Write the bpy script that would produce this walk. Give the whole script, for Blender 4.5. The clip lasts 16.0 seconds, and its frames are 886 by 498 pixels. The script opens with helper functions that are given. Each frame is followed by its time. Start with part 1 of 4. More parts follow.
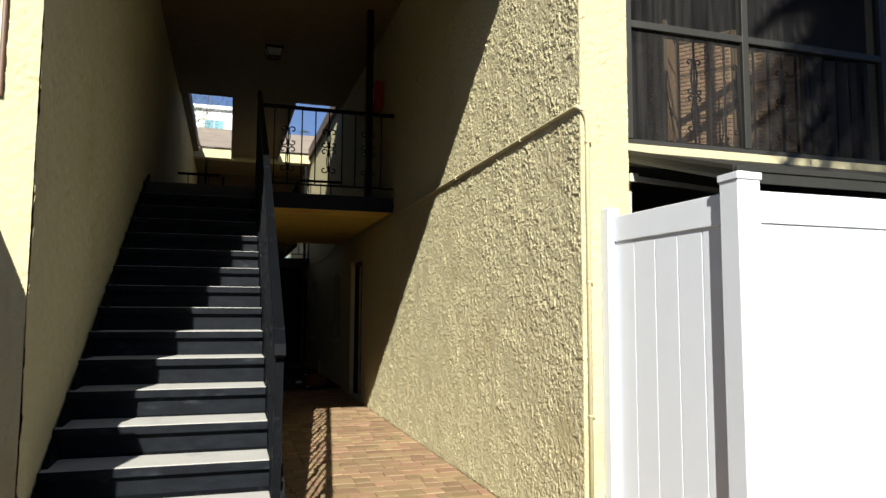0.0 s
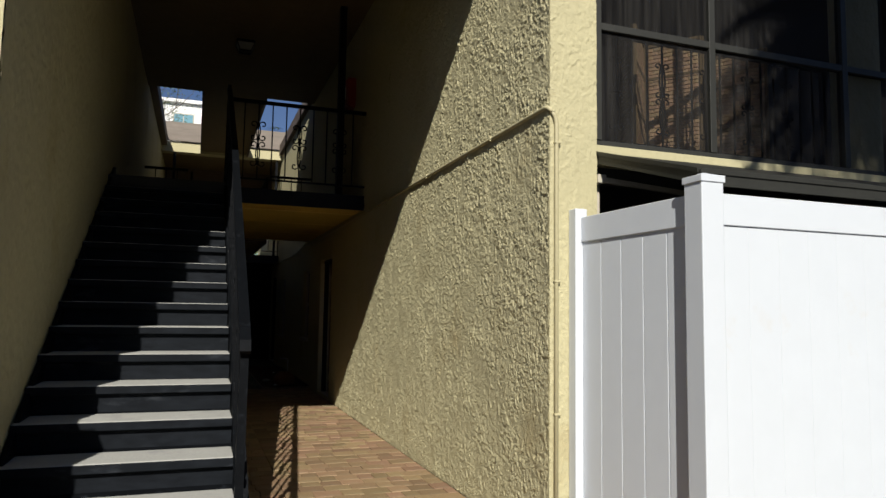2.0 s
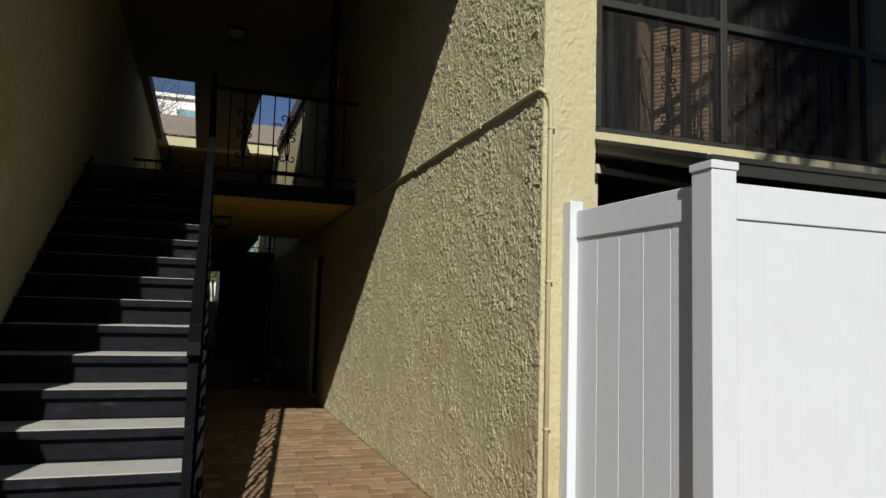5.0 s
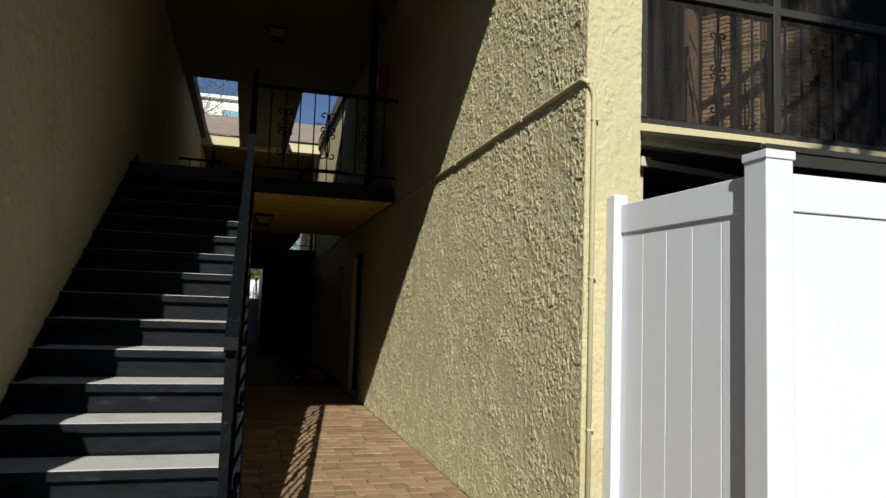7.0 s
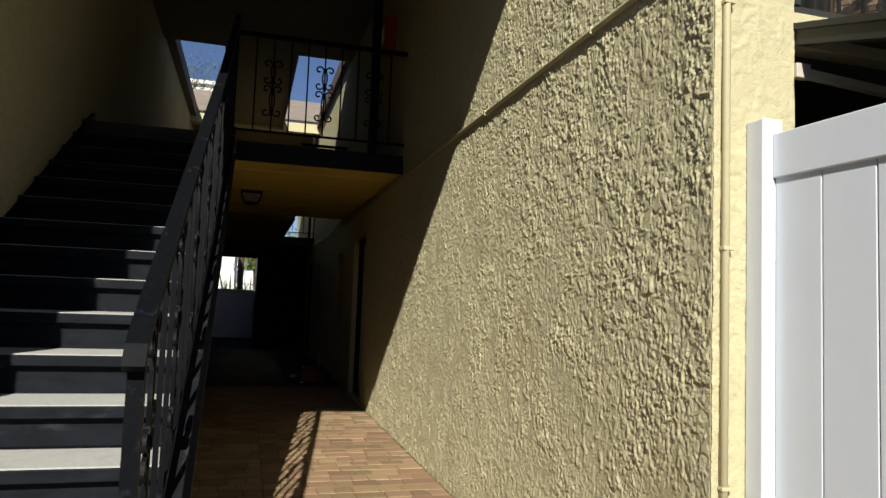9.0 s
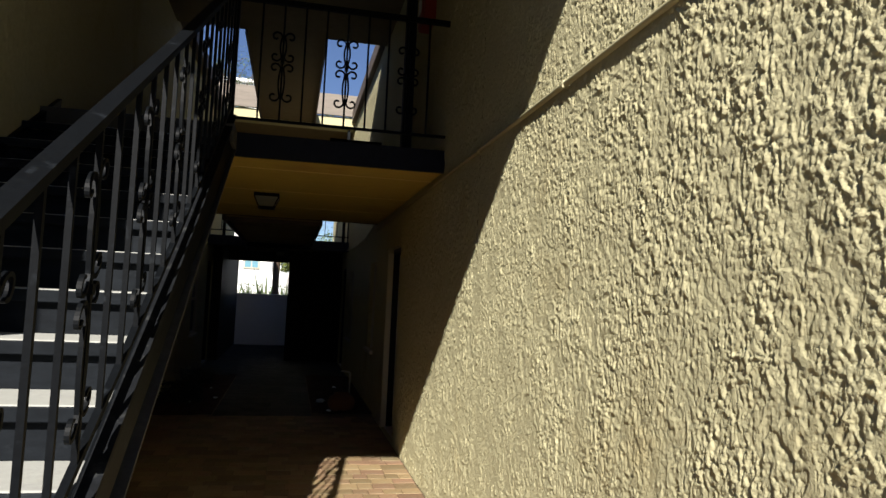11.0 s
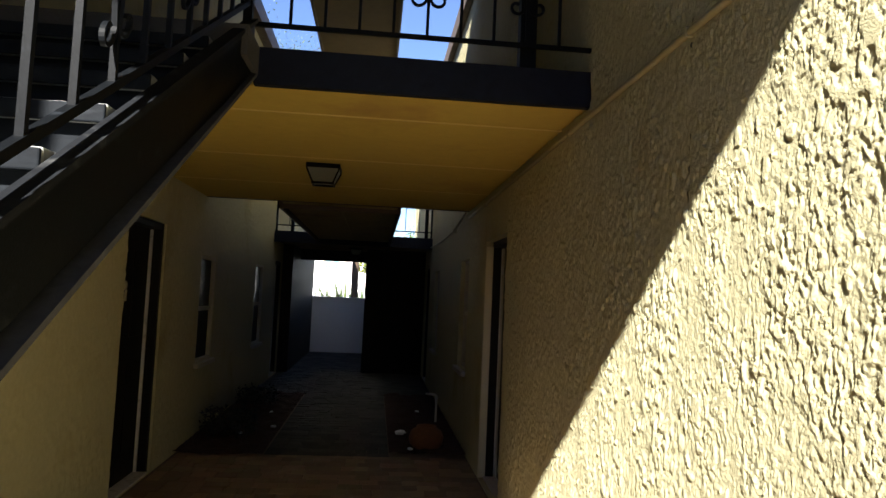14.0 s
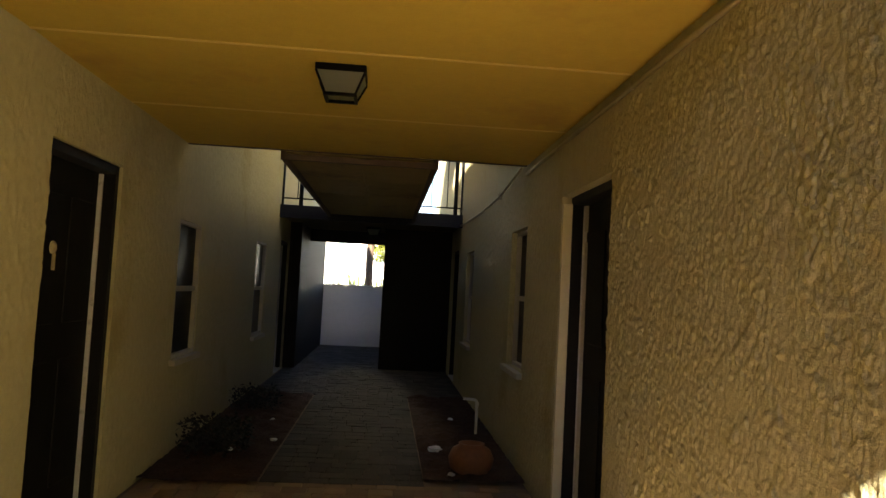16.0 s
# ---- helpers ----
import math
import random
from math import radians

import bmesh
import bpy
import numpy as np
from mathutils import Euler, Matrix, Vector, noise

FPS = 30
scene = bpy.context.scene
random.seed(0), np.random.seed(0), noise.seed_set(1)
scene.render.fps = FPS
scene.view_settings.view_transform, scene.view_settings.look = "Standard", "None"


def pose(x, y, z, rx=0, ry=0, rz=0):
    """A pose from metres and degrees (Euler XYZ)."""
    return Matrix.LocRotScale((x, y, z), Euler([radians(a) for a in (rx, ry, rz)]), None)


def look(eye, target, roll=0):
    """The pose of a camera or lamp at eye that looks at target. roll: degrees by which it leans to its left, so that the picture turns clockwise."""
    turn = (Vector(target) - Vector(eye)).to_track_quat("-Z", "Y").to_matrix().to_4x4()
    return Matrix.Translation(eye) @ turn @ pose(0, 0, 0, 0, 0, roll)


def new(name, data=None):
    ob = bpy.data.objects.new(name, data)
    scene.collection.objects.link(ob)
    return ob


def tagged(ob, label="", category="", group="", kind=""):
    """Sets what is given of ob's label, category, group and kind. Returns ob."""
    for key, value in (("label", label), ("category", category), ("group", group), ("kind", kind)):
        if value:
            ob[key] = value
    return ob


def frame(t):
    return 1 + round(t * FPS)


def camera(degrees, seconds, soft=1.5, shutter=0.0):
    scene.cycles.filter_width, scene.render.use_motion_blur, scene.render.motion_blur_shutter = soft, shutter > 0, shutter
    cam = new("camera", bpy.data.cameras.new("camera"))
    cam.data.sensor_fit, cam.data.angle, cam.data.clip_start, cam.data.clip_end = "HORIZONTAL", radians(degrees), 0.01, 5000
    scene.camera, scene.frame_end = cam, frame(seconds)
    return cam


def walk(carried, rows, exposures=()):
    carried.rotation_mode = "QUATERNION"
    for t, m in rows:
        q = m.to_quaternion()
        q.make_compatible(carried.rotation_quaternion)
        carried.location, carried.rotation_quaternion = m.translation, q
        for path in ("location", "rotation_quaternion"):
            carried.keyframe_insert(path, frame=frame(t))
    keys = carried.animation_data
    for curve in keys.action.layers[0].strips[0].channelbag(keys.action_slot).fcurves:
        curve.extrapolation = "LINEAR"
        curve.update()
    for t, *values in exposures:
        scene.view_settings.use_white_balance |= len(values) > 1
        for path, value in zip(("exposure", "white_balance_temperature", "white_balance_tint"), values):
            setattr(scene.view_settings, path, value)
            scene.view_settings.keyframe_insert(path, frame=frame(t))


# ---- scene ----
cam = camera(65.0, 16.0)
PATH = [
    (0, (-1.901, -2.508, 1.32), (-1.314, -0.605, 1.499), 0.3),
    (0.5, (-1.888, -2.513, 1.319), (-1.274, -0.618, 1.5), 0.5),
    (1, (-1.881, -2.53, 1.317), (-1.245, -0.642, 1.497), 0.6),
    (1.5, (-1.888, -2.541, 1.314), (-1.233, -0.66, 1.495), 0.7),
    (2, (-1.887, -2.515, 1.31), (-1.222, -0.637, 1.489), 0.9),
    (2.5, (-1.837, -2.449, 1.3), (-1.162, -0.576, 1.48), 1.1),
    (3, (-1.713, -2.318, 1.312), (-1.032, -0.446, 1.489), 1.2),
    (3.5, (-1.633, -2.247, 1.319), (-0.946, -0.377, 1.496), 1.3),
    (4, (-1.643, -2.22, 1.327), (-0.959, -0.349, 1.505), 1.4),
    (6.5, (-1.625, -2.184, 1.308), (-1.058, -0.274, 1.483), 1.9),
    (7, (-1.61, -2.13, 1.31), (-1.069, -0.212, 1.482), 2.0),
    (7.5, (-1.593, -1.921, 1.307), (-1.069, 0.002, 1.474), 2.1),
    (8, (-1.565, -1.635, 1.293), (-1.04, 0.287, 1.459), 2.2),
    (8.2, (-1.545, -1.498, 1.271), (-1.004, 0.421, 1.435), 2.2),
    (10.3, (-1.167, 0.045, 1.474), (-0.668, 1.977, 1.615), 2.4),
    (10.5, (-1.147, 0.15, 1.519), (-0.668, 2.086, 1.664), 2.7),
    (11, (-1.119, 0.432, 1.541), (-0.699, 2.383, 1.683), 2.6),
    (11.5, (-1.092, 0.752, 1.556), (-0.699, 2.708, 1.696), 2.6),
    (12, (-0.947, 1.146, 1.573), (-0.585, 3.108, 1.712), 2.5),
    (12.5, (-0.925, 1.45, 1.566), (-0.621, 3.422, 1.7), 2.3),
    (13, (-0.982, 1.753, 1.58), (-0.726, 3.732, 1.716), 2.4),
    (13.5, (-1.006, 2.085, 1.558), (-0.769, 4.066, 1.693), 2.5),
    (14, (-0.987, 2.484, 1.588), (-0.799, 4.471, 1.723), 2.6),
    (14.5, (-1.031, 2.904, 1.566), (-0.881, 4.895, 1.696), 2.8),
    (15, (-1.058, 3.307, 1.535), (-0.905, 5.297, 1.667), 3.0),
    (15.5, (-1.065, 3.803, 1.495), (-0.912, 5.793, 1.627), 3.0),
    (16, (-1.135, 4.223, 1.446), (-0.977, 6.214, 1.562), 3.0),
]
walk(cam, [(t, look(eye, target, roll)) for t, eye, target, roll in PATH],
     exposures=[(0.0, 1.17, 6620, 10), (1.0, 0.72, 6620, 10), (2.0, 0.34, 6620, 10), (3.5, 0.1, 6620, 10), (4.2, 0.1, 6620, 10), (6.3, 0.3, 6620, 10), (8.0, 0.62, 6620, 10), (10.5, 0.89, 6620, 10), (11.5, 1.32, 6620, 10), (12.5, 1.68, 6540, 10), (13.0, 1.82, 6480, 10), (14.0, 2.42, 6500, 10), (14.5, 2.82, 6700, 10), (15.0, 3.17, 6950, 10), (15.5, 3.45, 7300, 10), (16.0, 3.71, 8200, 10)])

# ---- light ----
SUN_WAY = Vector((0.41, 1.36, -1.0)).normalized()
sun_data = bpy.data.lights.new("sun", "SUN")
sun_data.energy, sun_data.angle, sun_data.color = 5.0, radians(0.53), (1.0, 0.96, 0.89)
sun = new("sun", sun_data)
sun.matrix_world = look((-6, -20, 16), Vector((-6, -20, 16)) + SUN_WAY)
world = bpy.data.worlds.new("sky")
scene.world = world
world.use_nodes = True
sky = world.node_tree.nodes.new("ShaderNodeTexSky")
sky.sky_type, sky.sun_disc = "NISHITA", False
sky.sun_elevation = math.asin(-SUN_WAY.z)
sky.sun_rotation = math.atan2(-SUN_WAY.x, -SUN_WAY.y)
sky.air_density, sky.dust_density, sky.ozone_density = 0.8, 0.1, 4.0
tone = world.node_tree.nodes.new("ShaderNodeHueSaturation")
tone.inputs["Hue"].default_value, tone.inputs["Saturation"].default_value = 0.508, 1.02
world.node_tree.links.new(sky.outputs[0], tone.inputs["Color"])
world.node_tree.links.new(tone.outputs[0], world.node_tree.nodes["Background"].inputs[0])
world.node_tree.nodes["Background"].inputs[1].default_value = 0.05


# ---- materials ----
def material(name, color, rough=0.7, metal=0.0, vary=0.12, grain=40.0, blotch=1.5, bump=0.0, bump_scale=60.0,
             stretch=(1, 1, 1), dirt=None, dirt_amount=0.0, dirt_scale=0.8, piece=0.0, emit=None, emit_power=0.0, spec=0.5):
    """A painted or natural surface with variation at two scales, relief and dirt of its own shape."""
    m = bpy.data.materials.new(name)
    m.use_nodes = True
    nt = m.node_tree
    n, l = nt.nodes, nt.links
    b = n["Principled BSDF"]
    b.inputs["Roughness"].default_value = rough
    b.inputs["Metallic"].default_value = metal
    b.inputs["Specular IOR Level"].default_value = spec
    co = n.new("ShaderNodeTexCoord")
    mp = n.new("ShaderNodeMapping")
    mp.inputs["Scale"].default_value = stretch
    l.new(co.outputs["Object"], mp.inputs["Vector"])

    def noise_tex(scale, detail=4.0, rough_=0.6):
        t = n.new("ShaderNodeTexNoise")
        t.inputs["Scale"].default_value, t.inputs["Detail"].default_value = scale, detail
        t.inputs["Roughness"].default_value = rough_
        l.new(mp.outputs[0], t.inputs["Vector"])
        return t.outputs["Fac"]

    def mix(fac, a, c, mode="MIX"):
        x = n.new("ShaderNodeMix")
        x.data_type, x.blend_type = "RGBA", mode
        for sock, v in ((x.inputs[0], fac), (x.inputs[6], a), (x.inputs[7], c)):
            if isinstance(v, bpy.types.NodeSocket):
                l.new(v, sock)
            elif isinstance(v, (int, float)):
                sock.default_value = v
            else:
                sock.default_value = (*v, 1)
        return x.outputs[2]

    def ramp(fac, lo, hi):
        r = n.new("ShaderNodeMapRange")
        r.inputs["From Min"].default_value, r.inputs["From Max"].default_value = lo, hi
        l.new(fac, r.inputs["Value"])
        return r.outputs[0]

    dark = tuple(c * (1 - vary) for c in color)
    light = tuple(min(1, c * (1 + vary)) for c in color)
    col = mix(ramp(noise_tex(grain), 0.3, 0.7), dark, light)
    col = mix(ramp(noise_tex(blotch, 3), 0.35, 0.65), col, mix(0.5, col, dark))
    if dirt:
        col = mix(ramp(noise_tex(dirt_scale, 6, 0.65), 0.62 - dirt_amount * 0.3, 0.72), col, dirt)
    if piece:
        info = n.new("ShaderNodeObjectInfo")
        geo = n.new("ShaderNodeNewGeometry")
        add = n.new("ShaderNodeMath")
        add.operation = "ADD"
        l.new(info.outputs["Random"], add.inputs[0])
        l.new(geo.outputs["Random Per Island"], add.inputs[1])
        frac = n.new("ShaderNodeMath")
        frac.operation = "FRACT"
        l.new(add.outputs[0], frac.inputs[0])
        hs = n.new("ShaderNodeHueSaturation")
        v = n.new("ShaderNodeMapRange")
        v.inputs["To Min"].default_value, v.inputs["To Max"].default_value = 1 - piece, 1 + piece
        l.new(frac.outputs[0], v.inputs["Value"])
        l.new(v.outputs[0], hs.inputs["Value"])
        h = n.new("ShaderNodeMapRange")
        h.inputs["To Min"].default_value, h.inputs["To Max"].default_value = 0.485, 0.515
        fr2 = n.new("ShaderNodeMath")
        fr2.operation = "MULTIPLY"
        fr2.inputs[1].default_value = 7.31
        l.new(frac.outputs[0], fr2.inputs[0])
        fr3 = n.new("ShaderNodeMath")
        fr3.operation = "FRACT"
        l.new(fr2.outputs[0], fr3.inputs[0])
        l.new(fr3.outputs[0], h.inputs["Value"])
        l.new(h.outputs[0], hs.inputs["Hue"])
        l.new(col, hs.inputs["Color"])
        col = hs.outputs[0]
    l.new(col, b.inputs["Base Color"])
    if bump:
        bp = n.new("ShaderNodeBump")
        bp.inputs["Strength"].default_value = 1.0
        bp.inputs["Distance"].default_value = bump
        l.new(noise_tex(bump_scale, 5, 0.55), bp.inputs["Height"])
        l.new(bp.outputs[0], b.inputs["Normal"])
    if emit:
        b.inputs["Emission Color"].default_value = (*emit, 1)
        b.inputs["Emission Strength"].default_value = emit_power
    return m


STUCCO = (0.450, 0.415, 0.255)
M_stucco = material("cream_stucco", STUCCO, 0.9, vary=0.07, grain=30, blotch=0.9, bump=0.0032, bump_scale=160,
                    dirt=(0.385, 0.335, 0.19), dirt_amount=0.15, dirt_scale=1.3, spec=0.25)
M_stucco_far = material("cream_stucco_coarse", STUCCO, 0.9, vary=0.08, grain=24, blotch=0.8, bump=0.022, bump_scale=20,
                        stretch=(1, 1, 0.7), dirt=(0.36, 0.305, 0.16), dirt_amount=0.2, dirt_scale=1.1, spec=0.25)
M_soffit = material("golden_soffit_paint", (0.51, 0.375, 0.083), 0.75, vary=0.05, grain=12, blotch=0.7, bump=0.0012, bump_scale=50,
                    dirt=(0.40, 0.26, 0.07), dirt_amount=0.2, dirt_scale=0.9, spec=0.3)
M_seam = material("soffit_seam_caulk", (0.66, 0.51, 0.18), 0.7, vary=0.05)
# brown boards; the base colour is darkened to stand for shade overhead
M_bridge = material("brown_board_and_shade", (0.14, 0.098, 0.045), 0.8, vary=0.12, grain=9, blotch=0.8, bump=0.001, bump_scale=40)
M_paver = material("clay_paver", (0.240, 0.160, 0.090), 0.85, vary=0.16, grain=45, blotch=6, bump=0.002, bump_scale=90,
                   dirt=(0.28, 0.215, 0.135), dirt_amount=0.35, dirt_scale=2.2, piece=0.24, spec=0.25)
M_joint = material("paver_joint_sand", (0.15, 0.105, 0.065), 0.95, vary=0.25, grain=120, bump=0.002, bump_scale=200)
M_asphalt = material("asphalt", (0.055, 0.054, 0.052), 0.92, vary=0.3, grain=150, blotch=0.4, bump=0.003, bump_scale=220)
M_tread = material("worn_grey_tread", (0.355, 0.358, 0.335), 0.85, vary=0.1, grain=60, blotch=4, bump=0.001, bump_scale=120,
                   dirt=(0.27, 0.27, 0.265), dirt_amount=0.25, dirt_scale=5, spec=0.2)
M_riser = material("dark_painted_riser", (0.0085, 0.0105, 0.0135), 0.62, vary=0.35, grain=25, blotch=5, bump=0.0008, bump_scale=60,
                   dirt=(0.03, 0.034, 0.04), dirt_amount=0.10, dirt_scale=7, stretch=(0.35, 1, 1), spec=0.07)
M_steel = material("blackened_steel_paint", (0.004, 0.0048, 0.006), 0.5, vary=0.25, grain=50, blotch=6, bump=0.0004, bump_scale=150,
                   dirt=(0.016, 0.019, 0.023), dirt_amount=0.08, dirt_scale=12, spec=0.07)
M_flange = material("scuffed_grey_flange", (0.009, 0.010, 0.012), 0.65, vary=0.3, grain=30, blotch=4, bump=0.0005, bump_scale=80, dirt=(0.05, 0.052, 0.052), dirt_amount=0.2, dirt_scale=9, spec=0.08)
M_flange_low = material("grey_steel_bottom_flange", (0.055, 0.056, 0.060), 0.7, vary=0.25, grain=30, blotch=4, bump=0.0005, bump_scale=80, spec=0.1)
M_beam = material("navy_painted_beam", (0.006, 0.008, 0.016), 0.6, vary=0.25, grain=20, blotch=2, bump=0.0006, bump_scale=50, spec=0.2)
M_vinyl = material("white_vinyl", (0.575, 0.615, 0.655), 0.38, vary=0.02, grain=8, blotch=1.5, dirt=(0.55, 0.56, 0.56), dirt_amount=0.05, dirt_scale=2)
M_conduit = material("painted_conduit", (0.44, 0.40, 0.24), 0.6, vary=0.08, grain=40, blotch=5, bump=0.0005, bump_scale=120)
M_frame = material("bronze_screen_frame", (0.017, 0.0175, 0.0135), 0.6, vary=0.2, grain=30, blotch=3)
# door paint; also laid on walls and sheets to stand for shade
M_door_shade = material("black_door_paint_and_shade", (0.007, 0.0065, 0.0065), 0.55, vary=0.2, grain=20, blotch=2, spec=0.2)
M_strip = material("grey_weather_strip", (0.55, 0.55, 0.54), 0.6, vary=0.12, grain=40, blotch=6, dirt=(0.2, 0.2, 0.2), dirt_amount=0.2, dirt_scale=14)
M_white = material("white_window_paint", (0.44, 0.41, 0.33), 0.6, vary=0.06, grain=20, blotch=4)
M_reed = material("woven_reed", (0.42, 0.29, 0.17), 0.8, vary=0.25, grain=60, blotch=6, bump=0.001, bump_scale=150, piece=0.2)
M_soil = material("red_brown_mulch", (0.060, 0.033, 0.021), 0.95, vary=0.45, grain=55, blotch=5, bump=0.02, bump_scale=45, spec=0.15)
M_leaf = material("green_leaf", (0.07, 0.11, 0.03), 0.6, vary=0.35, grain=12, blotch=2, piece=0.3)
M_yucca = material("pale_yucca_leaf", (0.075, 0.105, 0.04), 0.6, vary=0.3, grain=8, blotch=2, piece=0.3)
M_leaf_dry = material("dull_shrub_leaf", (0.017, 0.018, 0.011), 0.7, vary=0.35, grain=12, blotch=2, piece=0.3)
M_bark = material("grey_bark", (0.085, 0.055, 0.038), 0.9, vary=0.3, grain=18, blotch=3, bump=0.01, bump_scale=25, stretch=(1, 1, 0.3))
M_roof = material("weathered_roof_boards", (0.17, 0.145, 0.12), 0.9, vary=0.15, grain=14, blotch=2, bump=0.002, bump_scale=30, stretch=(0.2, 1, 1))
M_fascia = material("brown_fascia_board", (0.10, 0.07, 0.05), 0.7, vary=0.2, grain=14, blotch=2)
M_terra = material("terracotta", (0.22, 0.085, 0.028), 0.75, vary=0.15, grain=20, blotch=4)
M_scrap = material("white_litter", (0.75, 0.75, 0.73), 0.7, vary=0.05)
M_red = material("red_enamel", (0.30, 0.03, 0.02), 0.45, vary=0.1, grain=10)
M_brass = material("aged_brass", (0.38, 0.34, 0.23), 0.5, metal=0.2, vary=0.2)
M_whitewall = material("white_render", (0.80, 0.80, 0.78), 0.85, vary=0.04, grain=12, blotch=0.6, bump=0.001, bump_scale=60)
M_teal = material("pale_blue_shutter", (0.11, 0.27, 0.34), 0.6, vary=0.08)
M_sign = material("brown_sign_plate", (0.12, 0.06, 0.035), 0.5, vary=0.15)
# streaky stain; the near-black base also stands for the far passage's shade
M_stain_shade = material("stained_stucco_and_shade", (0.028, 0.025, 0.021), 0.6, vary=0.3, grain=12, blotch=1.2, bump=0.04, bump_scale=14, stretch=(1, 1.3, 0.3), dirt=(0.12, 0.112, 0.10), dirt_amount=0.02, dirt_scale=2.4, spec=0.08)
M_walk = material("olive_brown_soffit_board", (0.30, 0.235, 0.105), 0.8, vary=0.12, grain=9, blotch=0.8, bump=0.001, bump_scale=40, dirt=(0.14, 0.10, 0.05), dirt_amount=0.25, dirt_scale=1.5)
# smooth cream, paled past the stucco to stand for light from the front
M_reveal = material("smooth_cream_front_lit", (0.60, 0.55, 0.36), 0.75, vary=0.05, grain=18, blotch=2, bump=0.001, bump_scale=60)
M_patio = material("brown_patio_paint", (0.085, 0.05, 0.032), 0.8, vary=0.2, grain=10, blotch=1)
M_sunleaf = material("yellow_green_leaf", (0.19, 0.22, 0.025), 0.6, vary=0.35, grain=12, blotch=2, piece=0.3)


def glass(name, tint, rough, clear):
    m = bpy.data.materials.new(name)
    m.use_nodes = True
    b = m.node_tree.nodes["Principled BSDF"]
    b.inputs["Base Color"].default_value = (*tint, 1)
    b.inputs["Transmission Weight"].default_value = clear
    b.inputs["Roughness"].default_value = rough
    return m


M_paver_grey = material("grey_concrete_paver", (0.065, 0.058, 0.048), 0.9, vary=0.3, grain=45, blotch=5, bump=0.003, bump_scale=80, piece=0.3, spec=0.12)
M_glass = material("dark_window_glass", (0.008, 0.009, 0.010), 0.3, vary=0.1, spec=0.03)
M_lampglass = glass("frosted_lamp_glass", (0.24, 0.27, 0.21), 0.4, 0.7)


def mesh_screen(name, open_share):
    """Dark insect screen: a share of the light passes between its threads."""
    m = bpy.data.materials.new(name)
    m.use_nodes = True
    nt = m.node_tree
    b = nt.nodes["Principled BSDF"]
    co, mp = nt.nodes.new("ShaderNodeTexCoord"), nt.nodes.new("ShaderNodeMapping")
    mp.inputs["Scale"].default_value = (26, 26, 1.2)
    streak, shade = nt.nodes.new("ShaderNodeTexNoise"), nt.nodes.new("ShaderNodeValToRGB")
    streak.inputs["Scale"].default_value, streak.inputs["Detail"].default_value = 1.0, 5.0
    shade.color_ramp.elements[0].position, shade.color_ramp.elements[0].color = 0.35, (0.016, 0.016, 0.017, 1)
    shade.color_ramp.elements[1].position, shade.color_ramp.elements[1].color = 0.72, (0.055, 0.053, 0.050, 1)
    nt.links.new(co.outputs["Object"], mp.inputs["Vector"])
    nt.links.new(mp.outputs[0], streak.inputs["Vector"])
    nt.links.new(streak.outputs["Fac"], shade.inputs["Fac"])
    nt.links.new(shade.outputs["Color"], b.inputs["Base Color"])
    b.inputs["Roughness"].default_value = 0.9
    b.inputs["Specular IOR Level"].default_value = 0.0
    tr = nt.nodes.new("ShaderNodeBsdfTransparent")
    mx = nt.nodes.new("ShaderNodeMixShader")
    mx.inputs[0].default_value = 1 - open_share
    nt.links.new(tr.outputs[0], mx.inputs[1])
    nt.links.new(b.outputs[0], mx.inputs[2])
    nt.links.new(mx.outputs[0], nt.nodes["Material Output"].inputs[0])
    return m


M_screen = mesh_screen("insect_screen", 0.70)


# ---- mesh helpers ----
def finish(name, bm, mat, smooth=False):
    me = bpy.data.meshes.new(name)
    bm.normal_update()
    bm.to_mesh(me)
    bm.free()
    for m in mat if isinstance(mat, (list, tuple)) else [mat]:
        me.materials.append(m)
    if smooth:
        me.polygons.foreach_set("use_smooth", [True] * len(me.polygons))
    return me


def part(name, bm, mat, parent, label="", smooth=False):
    ob = new(name, finish(name, bm, mat, smooth))
    ob.parent = parent
    if label:
        ob["label"] = label
    return ob


def thing(name, label, category, group="", at=(0, 0, 0), kind=""):
    ob = new(name)
    ob.location = at
    return tagged(ob, label, category, group, kind)


def structure(name, bm, mat, label, category, smooth=False):
    return tagged(new(name, finish(name, bm, mat, smooth)), label, category, kind="structure")


def add_box(bm, x0, x1, y0, y1, z0, z1, bevel=0.0):
    r = bmesh.ops.create_cube(bm, size=1.0)
    vs = r["verts"]
    for v in vs:
        v.co = Vector((x0 + (v.co.x + 0.5) * (x1 - x0), y0 + (v.co.y + 0.5) * (y1 - y0), z0 + (v.co.z + 0.5) * (z1 - z0)))
    if bevel:
        edges = list({e for v in vs for e in v.link_edges})
        bmesh.ops.bevel(bm, geom=edges, offset=bevel, segments=2, affect="EDGES", profile=0.5)
    return bm


def box(x0, x1, y0, y1, z0, z1, bevel=0.0):
    return add_box(bmesh.new(), x0, x1, y0, y1, z0, z1, bevel)


